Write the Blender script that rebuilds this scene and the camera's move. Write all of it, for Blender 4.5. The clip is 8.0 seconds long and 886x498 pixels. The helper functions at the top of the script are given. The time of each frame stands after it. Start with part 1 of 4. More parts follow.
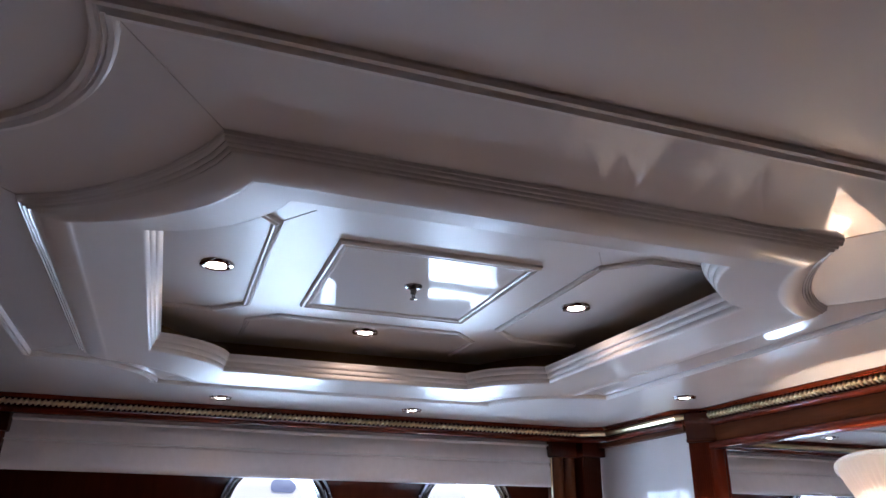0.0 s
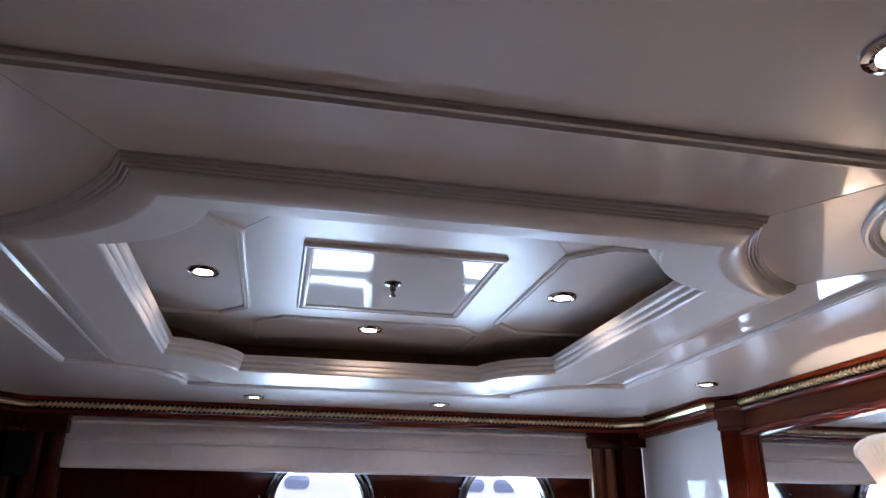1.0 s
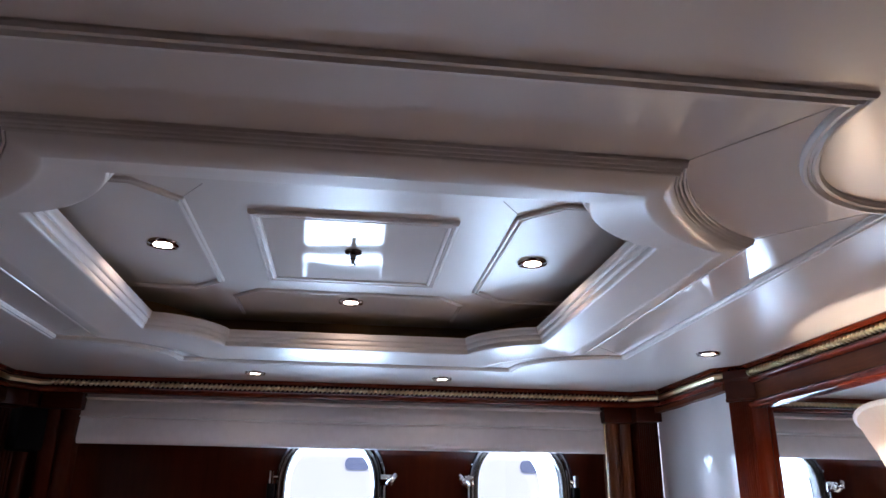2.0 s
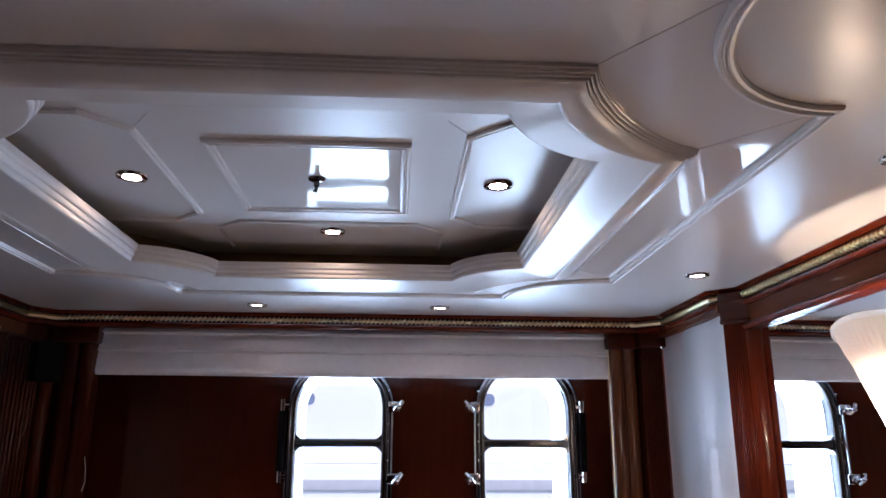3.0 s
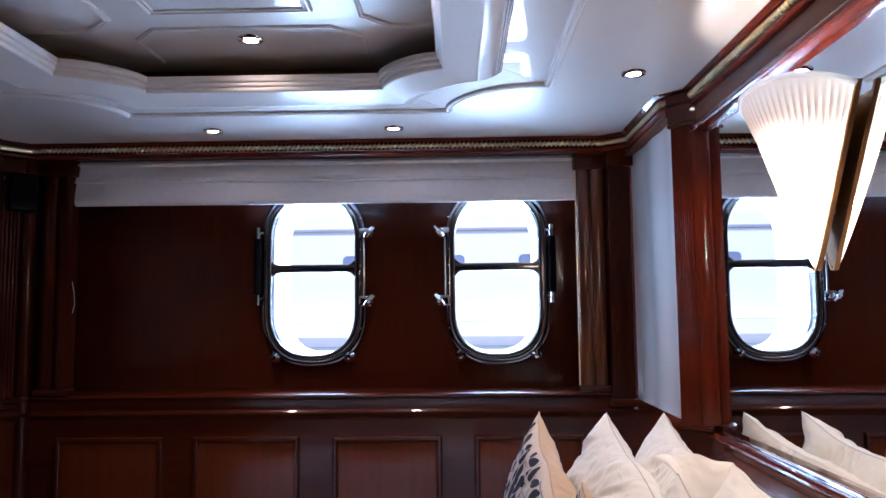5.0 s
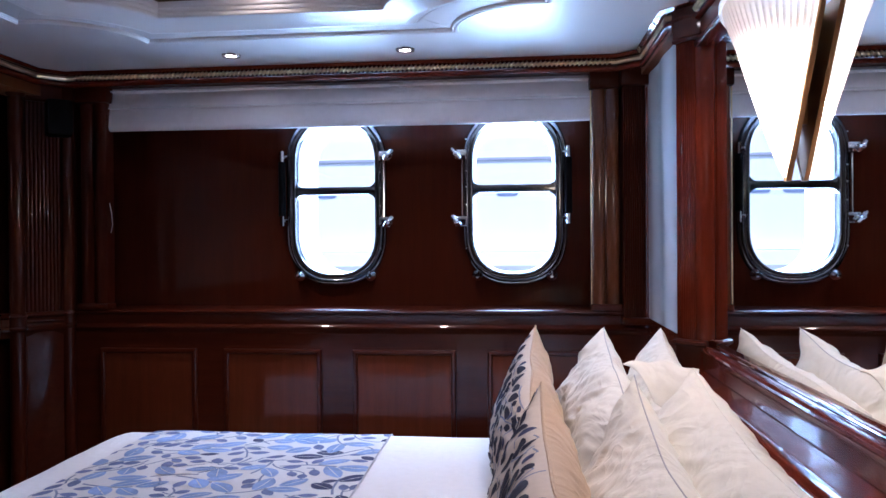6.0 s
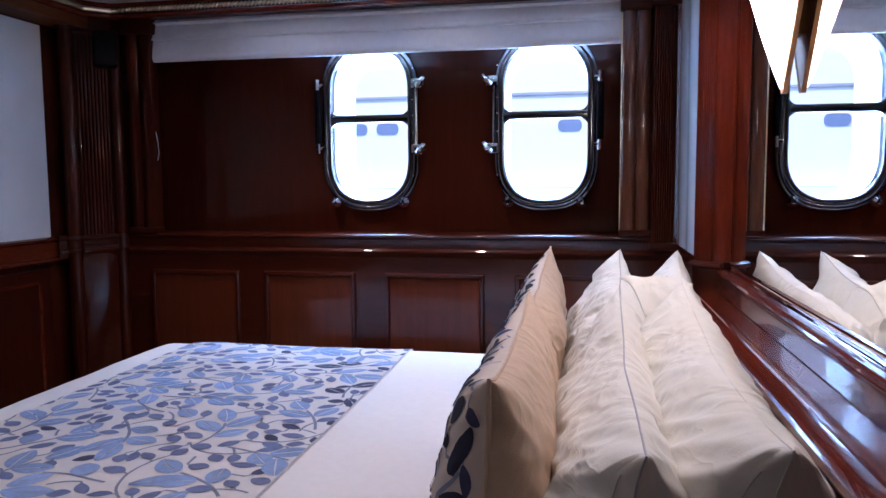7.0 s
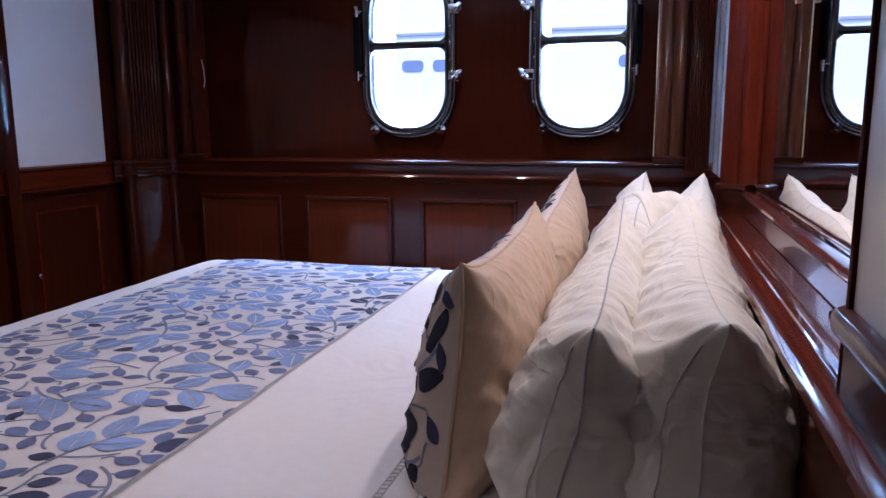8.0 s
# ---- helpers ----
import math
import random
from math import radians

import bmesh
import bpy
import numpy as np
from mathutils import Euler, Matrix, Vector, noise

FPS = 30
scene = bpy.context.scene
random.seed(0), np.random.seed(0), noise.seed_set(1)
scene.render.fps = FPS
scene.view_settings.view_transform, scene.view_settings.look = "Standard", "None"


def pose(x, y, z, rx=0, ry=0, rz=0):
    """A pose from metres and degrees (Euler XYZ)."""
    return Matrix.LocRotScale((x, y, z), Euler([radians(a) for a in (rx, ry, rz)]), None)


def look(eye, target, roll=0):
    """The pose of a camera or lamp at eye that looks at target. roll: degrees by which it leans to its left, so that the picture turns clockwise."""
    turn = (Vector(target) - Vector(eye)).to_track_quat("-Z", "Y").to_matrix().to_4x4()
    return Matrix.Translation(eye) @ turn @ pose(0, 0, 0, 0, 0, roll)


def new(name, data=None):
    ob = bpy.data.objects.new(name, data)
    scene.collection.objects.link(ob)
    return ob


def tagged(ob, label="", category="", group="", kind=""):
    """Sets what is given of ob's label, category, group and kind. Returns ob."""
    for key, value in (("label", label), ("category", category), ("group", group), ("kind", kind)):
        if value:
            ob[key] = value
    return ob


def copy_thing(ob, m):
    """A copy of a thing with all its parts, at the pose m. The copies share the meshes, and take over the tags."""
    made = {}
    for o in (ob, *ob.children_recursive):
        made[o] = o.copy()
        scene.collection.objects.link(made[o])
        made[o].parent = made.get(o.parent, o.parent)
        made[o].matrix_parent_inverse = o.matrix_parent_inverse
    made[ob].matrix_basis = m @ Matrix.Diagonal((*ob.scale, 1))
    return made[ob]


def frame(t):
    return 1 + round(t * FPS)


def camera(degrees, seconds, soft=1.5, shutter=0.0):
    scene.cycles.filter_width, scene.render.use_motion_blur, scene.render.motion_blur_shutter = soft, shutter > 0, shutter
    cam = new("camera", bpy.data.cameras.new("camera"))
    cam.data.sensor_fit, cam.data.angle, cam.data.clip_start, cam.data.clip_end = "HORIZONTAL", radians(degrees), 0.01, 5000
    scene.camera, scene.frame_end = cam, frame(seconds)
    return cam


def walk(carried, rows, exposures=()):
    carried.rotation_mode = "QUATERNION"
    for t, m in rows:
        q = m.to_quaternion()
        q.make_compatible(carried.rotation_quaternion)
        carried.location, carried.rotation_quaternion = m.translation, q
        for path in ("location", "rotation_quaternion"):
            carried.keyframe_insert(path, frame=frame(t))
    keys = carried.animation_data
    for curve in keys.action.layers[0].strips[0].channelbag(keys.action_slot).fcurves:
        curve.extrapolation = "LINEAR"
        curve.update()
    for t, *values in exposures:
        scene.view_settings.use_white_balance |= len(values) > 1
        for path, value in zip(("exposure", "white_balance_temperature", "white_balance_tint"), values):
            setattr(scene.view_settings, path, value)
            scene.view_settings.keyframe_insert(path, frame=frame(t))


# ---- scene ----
cam = camera(62.0, 8.0)
PATH = [
    (0, (0.055, -0.082, 1.615), (0.683, 1.671, 2.344), 0.5),
    (0.5, (0.188, -0.146, 1.61), (0.699, 1.648, 2.332), 0.3),
    (1, (0.327, -0.212, 1.596), (0.724, 1.611, 2.316), 0.3),
    (2.3, (0.673, -0.198, 1.559), (0.875, 1.685, 2.201), 0.4),
    (2.5, (0.719, -0.199, 1.551), (0.897, 1.698, 2.159), 0.2),
    (3, (0.822, -0.216, 1.528), (0.939, 1.712, 2.05), 0.2),
    (3.5, (0.922, -0.238, 1.483), (0.995, 1.713, 1.917), 0.0),
    (4, (1.039, -0.228, 1.441), (1.07, 1.743, 1.782), -0.1),
    (4.4, (1.145, -0.199, 1.394), (1.141, 1.783, 1.663), 0.0),
    (4.5, (1.165, -0.179, 1.387), (1.159, 1.805, 1.637), -0.2),
    (4.7, (1.205, -0.172, 1.359), (1.19, 1.816, 1.58), -0.4),
    (5.8, (1.442, -0.23, 1.282), (1.278, 1.764, 1.302), -0.5),
    (6, (1.483, -0.242, 1.271), (1.28, 1.748, 1.258), -0.4),
    (6.5, (1.571, -0.25, 1.23), (1.276, 1.726, 1.131), -0.5),
    (6.7, (1.61, -0.273, 1.221), (1.29, 1.696, 1.078), 0.4),
    (7, (1.666, -0.288, 1.212), (1.288, 1.668, 1.033), -0.4),
    (7.5, (1.737, -0.316, 1.188), (1.295, 1.617, 0.926), -0.4),
    (8, (1.801, -0.344, 1.148), (1.274, 1.556, 0.809), -0.3),
]
walk(cam, [(t, look(eye, target, roll)) for t, eye, target, roll in PATH], [(0.0, 0.80, 6100, 28), (2.5, 0.76, 6050, 28), (4.5, 0.88, 5750, 27), (6.0, 1.02, 5070, 26), (7.0, 1.05, 4980, 27), (8.0, 1.08, 5010, 29)])


# ---- light ----
world = bpy.data.worlds.new("sky")
scene.world = world
world.use_nodes = True
wn = world.node_tree.nodes
sky = wn.new("ShaderNodeTexSky")
sky.sky_type, sky.sun_disc = "NISHITA", False
sky.sun_elevation, sky.sun_rotation = radians(48), radians(160)
wn["Background"].inputs[1].default_value = 0.12
world.node_tree.links.new(sky.outputs[0], wn["Background"].inputs[0])


def lamp(name, kind, m, power, colour, wide=0.1, high=0.1, cone=90.0):
    data = bpy.data.lights.new(name, kind)
    data.energy, data.color = power, colour
    if kind == "SUN":
        data.angle = radians(0.5)
    elif kind == "AREA":
        data.shape, data.size, data.size_y = "RECTANGLE", wide, high
    else:
        data.shadow_soft_size = wide
    if kind == "SPOT":
        data.spot_size, data.spot_blend = radians(cone), 0.9
    ob = new(name, data)
    ob.matrix_world = m
    return ob


lamp("sun", "SUN", pose(0, 0, 10, 42, 0, 20), 1.6, (1.0, 0.95, 0.88))
# added area lamp, hidden below the porthole view, for daylight off sunlit water
lamp("water_daylight_fill", "AREA", look((0.2, 5.9, -0.15), (0.2, 3.5, 1.45)), 1300.0, (0.60, 0.86, 1.0), 8.2, 1.9)
# added area lamp above the porthole view, standing in for the open sky
lamp("sky_daylight_fill", "AREA", look((0.3, 5.6, 3.5), (0.3, 3.5, 1.45)), 1500.0, (0.60, 0.86, 1.0), 7.0, 1.4)

# ---- materials ----


def material(name, base, rough=0.5, metal=0.0, bump=0.0, scale=20.0, vary=0.1, stretch=(1, 1, 1), coat=0.0, coat_rough=0.04, dark=None, spec=0.5, coat_ior=1.65, wavy=0.0, crease=0.0):
    mat = bpy.data.materials.new(name)
    mat.use_nodes = True
    nt = mat.node_tree
    b = nt.nodes["Principled BSDF"]
    b.inputs["Roughness"].default_value = rough
    b.inputs["Metallic"].default_value = metal
    b.inputs["Coat Weight"].default_value = coat
    b.inputs["Coat Roughness"].default_value = coat_rough
    b.inputs["Coat IOR"].default_value = coat_ior
    b.inputs["Specular IOR Level"].default_value = spec
    tc = nt.nodes.new("ShaderNodeTexCoord")
    mp = nt.nodes.new("ShaderNodeMapping")
    mp.inputs["Scale"].default_value = stretch
    nt.links.new(tc.outputs["Object"], mp.inputs[0])
    big = nt.nodes.new("ShaderNodeTexNoise")
    big.inputs["Scale"].default_value = scale * 0.15
    small = nt.nodes.new("ShaderNodeTexNoise")
    small.inputs["Scale"].default_value = scale
    small.inputs["Detail"].default_value = 6
    for n in (big, small):
        nt.links.new(mp.outputs[0], n.inputs["Vector"])
    add = nt.nodes.new("ShaderNodeMath")
    add.operation = "MULTIPLY_ADD"
    nt.links.new(big.outputs[0], add.inputs[0])
    add.inputs[1].default_value = 0.6
    half = nt.nodes.new("ShaderNodeMath")
    half.operation = "MULTIPLY"
    half.inputs[1].default_value = 0.4
    nt.links.new(small.outputs[0], half.inputs[0])
    nt.links.new(half.outputs[0], add.inputs[2])
    ramp = nt.nodes.new("ShaderNodeValToRGB")
    low = dark or tuple(c * (1 - vary) for c in base)
    high = tuple(min(1, c * (1 + vary)) for c in base)
    ramp.color_ramp.elements[0].color, ramp.color_ramp.elements[1].color = (*low, 1), (*high, 1)
    ramp.color_ramp.elements[0].position, ramp.color_ramp.elements[1].position = 0.3, 0.7
    nt.links.new(add.outputs[0], ramp.inputs[0])
    nt.links.new(ramp.outputs[0], b.inputs["Base Color"])
    if crease:
        # soft folds in cloth
        fold = nt.nodes.new("ShaderNodeTexNoise")
        fold.inputs["Scale"].default_value = 5.5
        fold.inputs["Detail"].default_value = 2.5
        fold.inputs["Distortion"].default_value = 1.2
        nt.links.new(tc.outputs["Object"], fold.inputs["Vector"])
        ridge = nt.nodes.new("ShaderNodeMath")
        ridge.operation = "SUBTRACT"
        ridge.inputs[1].default_value = 0.5
        nt.links.new(fold.outputs[0], ridge.inputs[0])
        size = nt.nodes.new("ShaderNodeMath")
        size.operation = "ABSOLUTE"
        nt.links.new(ridge.outputs[0], size.inputs[0])
        bc = nt.nodes.new("ShaderNodeBump")
        bc.invert = True
        bc.inputs["Strength"].default_value = 1.0
        bc.inputs["Distance"].default_value = crease
        nt.links.new(size.outputs[0], bc.inputs["Height"])
        nt.links.new(bc.outputs[0], b.inputs["Normal"])
    if bump:
        bp = nt.nodes.new("ShaderNodeBump")
        bp.inputs["Strength"].default_value = bump
        bp.inputs["Distance"].default_value = 0.002
        nt.links.new(small.outputs[0], bp.inputs["Height"])
        if crease:
            nt.links.new(bc.outputs[0], bp.inputs["Normal"])
        nt.links.new(bp.outputs[0], b.inputs["Normal"])
    if wavy:
        # slow unevenness of the polish
        wave = nt.nodes.new("ShaderNodeTexNoise")
        wave.inputs["Scale"].default_value = 2.6
        wave.inputs["Detail"].default_value = 1
        nt.links.new(tc.outputs["Object"], wave.inputs["Vector"])
        bw = nt.nodes.new("ShaderNodeBump")
        bw.inputs["Strength"].default_value = 1.0
        bw.inputs["Distance"].default_value = wavy
        nt.links.new(wave.outputs[0], bw.inputs["Height"])
        nt.links.new(bw.outputs[0], b.inputs["Coat Normal"])
        if not bump:
            nt.links.new(bw.outputs[0], b.inputs["Normal"])
    return mat


def glow(name, colour, strength):
    mat = bpy.data.materials.new(name)
    mat.use_nodes = True
    b = mat.node_tree.nodes["Principled BSDF"]
    b.inputs["Emission Color"].default_value = (*colour, 1)
    b.inputs["Emission Strength"].default_value = strength
    b.inputs["Base Color"].default_value = (*colour, 1)
    return mat


LACQUER = material("white_lacquer", (0.72, 0.68, 0.67), 0.34, scale=6, vary=0.02, coat=1.0, coat_ior=1.6, coat_rough=0.02, spec=0.2, wavy=0.0025)
CEIL = material("satin_ceiling_lacquer", (0.72, 0.68, 0.67), 0.36, scale=6, vary=0.02, coat=0.75, coat_ior=1.6, coat_rough=0.24, spec=0.25, wavy=0.003)
SATIN = material("satin_white_lacquer", (0.74, 0.71, 0.70), 0.33, scale=6, vary=0.02, coat=0.25, coat_rough=0.17, spec=0.42, wavy=0.001)
HATCH = material("gloss_white_lacquer", (0.78, 0.77, 0.77), 0.045, scale=6, vary=0.015, spec=0.40, wavy=0.0022)
WOOD = material("varnished_mahogany", (0.050, 0.0080, 0.0026), 0.35, scale=36, vary=0.22, stretch=(6, 6, 0.4), coat=0.5, coat_ior=1.45, coat_rough=0.06, spec=0.05)
WOODH = material("varnished_mahogany_along", (0.056, 0.0092, 0.0030), 0.35, scale=36, vary=0.22, stretch=(0.4, 6, 6), coat=0.55, coat_ior=1.45, coat_rough=0.06, spec=0.05)
WOODY = material("varnished_mahogany_rail", (0.12, 0.017, 0.0052), 0.2, scale=30, vary=0.3, stretch=(6, 0.5, 6), coat=1.0, coat_rough=0.035, spec=0.2)
WOODF = material("brown_mahogany_field", (0.108, 0.022, 0.0075), 0.35, scale=40, vary=0.18, stretch=(6, 6, 0.4), coat=0.5, coat_ior=1.45, coat_rough=0.1, spec=0.05)
WOODM = material("mahogany_header", (0.115, 0.034, 0.012), 0.45, scale=30, vary=0.3, stretch=(6, 0.5, 6), coat=0.06, coat_ior=1.4, coat_rough=0.1, spec=0.05)
WOODL = material("brown_mahogany", (0.125, 0.036, 0.013), 0.3, scale=18, vary=0.25, stretch=(6, 6, 0.5), coat=0.6, coat_rough=0.08, spec=0.1)
# mahogany copy with a brighter base, lifted for the sconce light on the post
WOODR = material("lifted_red_mahogany", (0.105, 0.0145, 0.0050), 0.25, scale=30, vary=0.3, stretch=(6, 6, 0.5), coat=0.25, spec=0.12)
BRASS = material("brass_rope", (0.90, 0.74, 0.46), 0.28, metal=1.0, vary=0.15)
CHROME = material("chrome", (0.70, 0.70, 0.72), 0.07, metal=1.0, vary=0.08)
# chrome darkened to carry the reflection of the dark room
RIM = material("dark_reflection_chrome", (0.21, 0.205, 0.22), 0.09, metal=1.0, vary=0.25)
STEEL = material("dark_steel", (0.15, 0.14, 0.135), 0.16, metal=0.9, vary=0.15)
BLACK = material("black_plastic", (0.003, 0.003, 0.0035), 0.75, spec=0.06, vary=0.2)
LINEN = material("white_bed_linen", (0.80, 0.79, 0.80), 0.85, scale=300, vary=0.03, bump=0.15, crease=0.006)
PILLOW = material("white_pillow_cotton", (0.82, 0.80, 0.73), 0.85, scale=250, vary=0.04, bump=0.2, crease=0.03)
BEIGE = material("tan_cotton", (0.56, 0.42, 0.30), 0.9, scale=350, vary=0.06, bump=0.25, crease=0.018)
BLUE = material("pale_blue_print", (0.26, 0.355, 0.61), 0.85, scale=60, vary=0.3)
MID = material("mid_blue_print", (0.145, 0.175, 0.34), 0.85, scale=60, vary=0.4)
NAVY = material("slate_blue_print", (0.045, 0.052, 0.12), 0.85, scale=120, vary=0.35)
BLIND = material("white_roman_blind_cloth", (0.86, 0.82, 0.84), 0.40, scale=200, vary=0.04, bump=0.1)
PANEL = material("white_wall_panel", (0.88, 0.87, 0.88), 0.4, scale=9, vary=0.02, bump=0.3, coat=1.0, coat_rough=0.04)
PANELM = material("matt_white_wall_panel", (0.88, 0.87, 0.87), 0.45, scale=9, vary=0.03, bump=0.3, coat=0.1, coat_rough=0.25)
# copy of the white panel, darkened to beige for the dim light there
PANELN = material("dim_beige_wall_panel", (0.60, 0.53, 0.47), 0.45, scale=9, vary=0.03, bump=0.3, coat=0.2, coat_rough=0.2)
FOLDWHITE = material("bright_fold_white", (0.90, 0.90, 0.92), 0.25, vary=0.03)
UPPER = material("upper_panel_lacquer", (0.68, 0.65, 0.64), 0.36, scale=6, vary=0.03, coat=0.15, coat_rough=0.2, spec=0.35, wavy=0.001)
CARPET = material("brown_carpet", (0.16, 0.12, 0.09), 0.95, scale=400, vary=0.1, bump=0.5)
GOLD = material("gilt_edge", (0.42, 0.22, 0.09), 0.3, metal=0.6, vary=0.15)
HULL = material("white_gelcoat", (0.82, 0.86, 0.90), 0.3, vary=0.02)
WATER = material("harbour_water", (0.10, 0.16, 0.18), 0.15, scale=3, vary=0.3, bump=1.0)
BULB = glow("warm_bulb", (1.0, 0.86, 0.66), 30.0)

# ---- helpers for meshes ----


def mesh_object(name, bm, mat, smooth=30):
    bmesh.ops.recalc_face_normals(bm, faces=bm.faces)
    me = bpy.data.meshes.new(name)
    bm.to_mesh(me)
    bm.free()
    me.materials.append(mat)
    if smooth:
        me.shade_smooth()
        me.set_sharp_from_angle(angle=radians(smooth))
    return new(name, me)


def part(name, bm, mat, parent, label="", smooth=30):
    ob = mesh_object(name, bm, mat, smooth)
    ob.parent = parent
    if label:
        ob["label"] = label
    return ob


def thing(name, at, label, category, group="", kind=""):
    ob = new(name)
    ob.location = at
    ob.empty_display_size = 0.05
    return tagged(ob, label, category, group, kind)


def box(x0, x1, y0, y1, z0, z1, bevel=0.0, bm=None):
    bm = bm or bmesh.new()
    got = bmesh.ops.create_cube(bm, size=1)["verts"]
    for v in got:
        v.co = ((x0 + x1) / 2 + v.co.x * (x1 - x0), (y0 + y1) / 2 + v.co.y * (y1 - y0), (z0 + z1) / 2 + v.co.z * (z1 - z0))
    if bevel:
        es = {e for v in got for e in v.link_edges}
        bmesh.ops.bevel(bm, geom=list(es), offset=bevel, segments=2, affect="EDGES", profile=0.7)
    return bm


def loft(rings, closed_ring=True, closed_path=False, caps=True):
    """Skin between rings of equal length."""
    bm = bmesh.new()
    vs = [[bm.verts.new(p) for p in ring] for ring in rings]
    n = len(rings[0])
    for a in range(len(vs) if closed_path else len(vs) - 1):
        r0, r1 = vs[a], vs[(a + 1) % len(vs)]
        for i in range(n if closed_ring else n - 1):
            bm.faces.new((r0[i], r0[(i + 1) % n], r1[(i + 1) % n], r1[i]))
    if caps and closed_ring and not closed_path:
        bm.faces.new(vs[0])
        bm.faces.new(vs[-1][::-1])
    return bm


def run(path, profile, closed=False, closed_ring=True):
    """A mitred moulding: profile points (out, up) carried along a plan path of (x, y) at z 0; out is to the path's right."""
    pts = [Vector(p) for p in path]
    n = len(pts)
    rings = []
    for i, p in enumerate(pts):
        a = pts[i - 1] if (i or closed) else None
        b = pts[(i + 1) % n] if (i < n - 1 or closed) else None
        d0 = (p - a).normalized() if a is not None else (b - p).normalized()
        d1 = (b - p).normalized() if b is not None else d0
        n0, n1 = Vector((d0.y, -d0.x)), Vector((d1.y, -d1.x))
        m = (n0 + n1).normalized()
        k = 1 / max(0.3, m.dot(n0))
        rings.append([(p.x + m.x * k * o, p.y + m.y * k * o, z) for o, z in profile])
    return loft(rings, closed_ring, closed)


def tube(points, r, sides=8, closed=False):
    pts = [Vector(p) for p in points]
    n = len(pts)
    rings, side = [], None
    for i, p in enumerate(pts):
        d = (pts[(i + 1) % n] - pts[i - 1]) if closed or 0 < i < n - 1 else (pts[1] - pts[0] if i == 0 else pts[-1] - pts[-2])
        d.normalize()
        if side is None:
            side = d.orthogonal().normalized()
        side = (side - d * side.dot(d)).normalized()
        up = d.cross(side)
        rings.append([p + r * (math.cos(2 * math.pi * k / sides) * side + math.sin(2 * math.pi * k / sides) * up) for k in range(sides)])
    return loft(rings, True, closed)


def lathe(profile, axis_at, sides=24, m=None):
    """Turned about z: profile of (radius, height), placed at axis_at, or by the matrix m."""
    m = m or Matrix.Translation(axis_at)
    return loft([[m @ Vector((r * math.cos(2 * math.pi * k / sides), r * math.sin(2 * math.pi * k / sides), h)) for k in range(sides)] for r, h in profile])


def merge(bm, other):
    me = bpy.data.meshes.new("t")
    other.to_mesh(me)
    other.free()
    bm.from_mesh(me)
    bpy.data.meshes.remove(me)
    return bm

# ---- structure ----
X0, X1, Y0, Y1, ZC = -0.97, 2.19, -1.60, 3.52, 2.118
CX, CY = 0.598, 1.65


def structure(name, bm, mat, label, smooth=30):
    return tagged(mesh_object(name, bm, mat, smooth), label, name.split("_")[0], kind="structure")


def notched(ex, ey, nx, ny, sag, steps=10, near=None, mid=None):
    """A plan loop about the coffer's middle: a rectangle whose corners are cut by inward arcs. near: ey and nx of the near side."""
    out = []
    mx, my = mid or (CX, CY)
    far = (ey, nx)
    for sx, sy in ((1, 1), (-1, 1), (-1, -1), (1, -1)):
        ey, nx = near if near and sy < 0 else far
        a, b = Vector((sx * ex, sy * ny)), Vector((sx * nx, sy * ey))
        if sx * sy < 0:
            a, b = b, a
        chord = b - a
        inward = Vector((-sx, -sy)).normalized()
        for k in range(steps + 1):
            u = k / steps
            p = a + chord * u + inward * sag * (4 * u * (1 - u)) ** 0.85
            out.append((mx + p.x, my + p.y))
    return out


# floor out of view; carpet brown chosen dark to keep bounced light low
structure("floor", box(X0, X1, Y0, 3.3, -0.05, 0, 0), CARPET, "assumed brown carpet on the unseen floor, dark for low bounce")

OUTER = dict(ex=0.822, ey=0.838, nx=0.53, ny=0.515, sag=0.042)
NOSE = dict(ex=0.738, ey=0.768, nx=0.478, ny=0.520, sag=0.042)
LIP = dict(ex=0.607, ey=0.655, nx=0.402, ny=0.455, sag=0.040)


def between(s):
    """The coffer frame's plan loop at s: 0 outer edge, 0.42 nose, 1 inner lip."""
    a, b, u = (OUTER, NOSE, s / 0.42) if s <= 0.42 else (NOSE, LIP, (s - 0.42) / 0.58)
    return notched(**{k: a[k] + (b[k] - a[k]) * u for k in a})


def inside(p, loop):
    """Whether plan point p lies inside a loop of (x, y)."""
    odd = False
    for (xa, ya), (xb, yb) in zip(loop, loop[1:] + loop[:1]):
        if (ya > p[1]) != (yb > p[1]) and p[0] < xa + (p[1] - ya) * (xb - xa) / (yb - ya):
            odd = not odd
    return odd


def plate(border, hole, z, thick, dip=0.0):
    """A sheet between two plan loops; it may dip towards the inner one."""
    bm = bmesh.new()
    edges = []
    for lp, h in ((border, z), (hole, z - dip)):
        vs = [bm.verts.new((x, y, h)) for x, y in lp]
        edges += [bm.edges.new((vs[i - 1], vs[i])) for i in range(len(vs))]
    bmesh.ops.triangle_fill(bm, edges=edges, use_beauty=True)
    out = [fc for fc in bm.faces if inside(fc.calc_center_median(), hole) or not inside(fc.calc_center_median(), border)]
    bmesh.ops.delete(bm, geom=out, context="FACES")
    got = bmesh.ops.extrude_face_region(bm, geom=bm.faces[:])
    bmesh.ops.translate(bm, vec=(0, 0, thick), verts=[v for v in got["geom"] if isinstance(v, bmesh.types.BMVert)])
    return bm


# the flat ceiling: a satin field outside the trim, a glossy band between trim and coffer
TRIM = notched(0.985, 1.01, 0.635, 0.70, 0.102, 16, (1.046, 0.676), (0.607, CY))
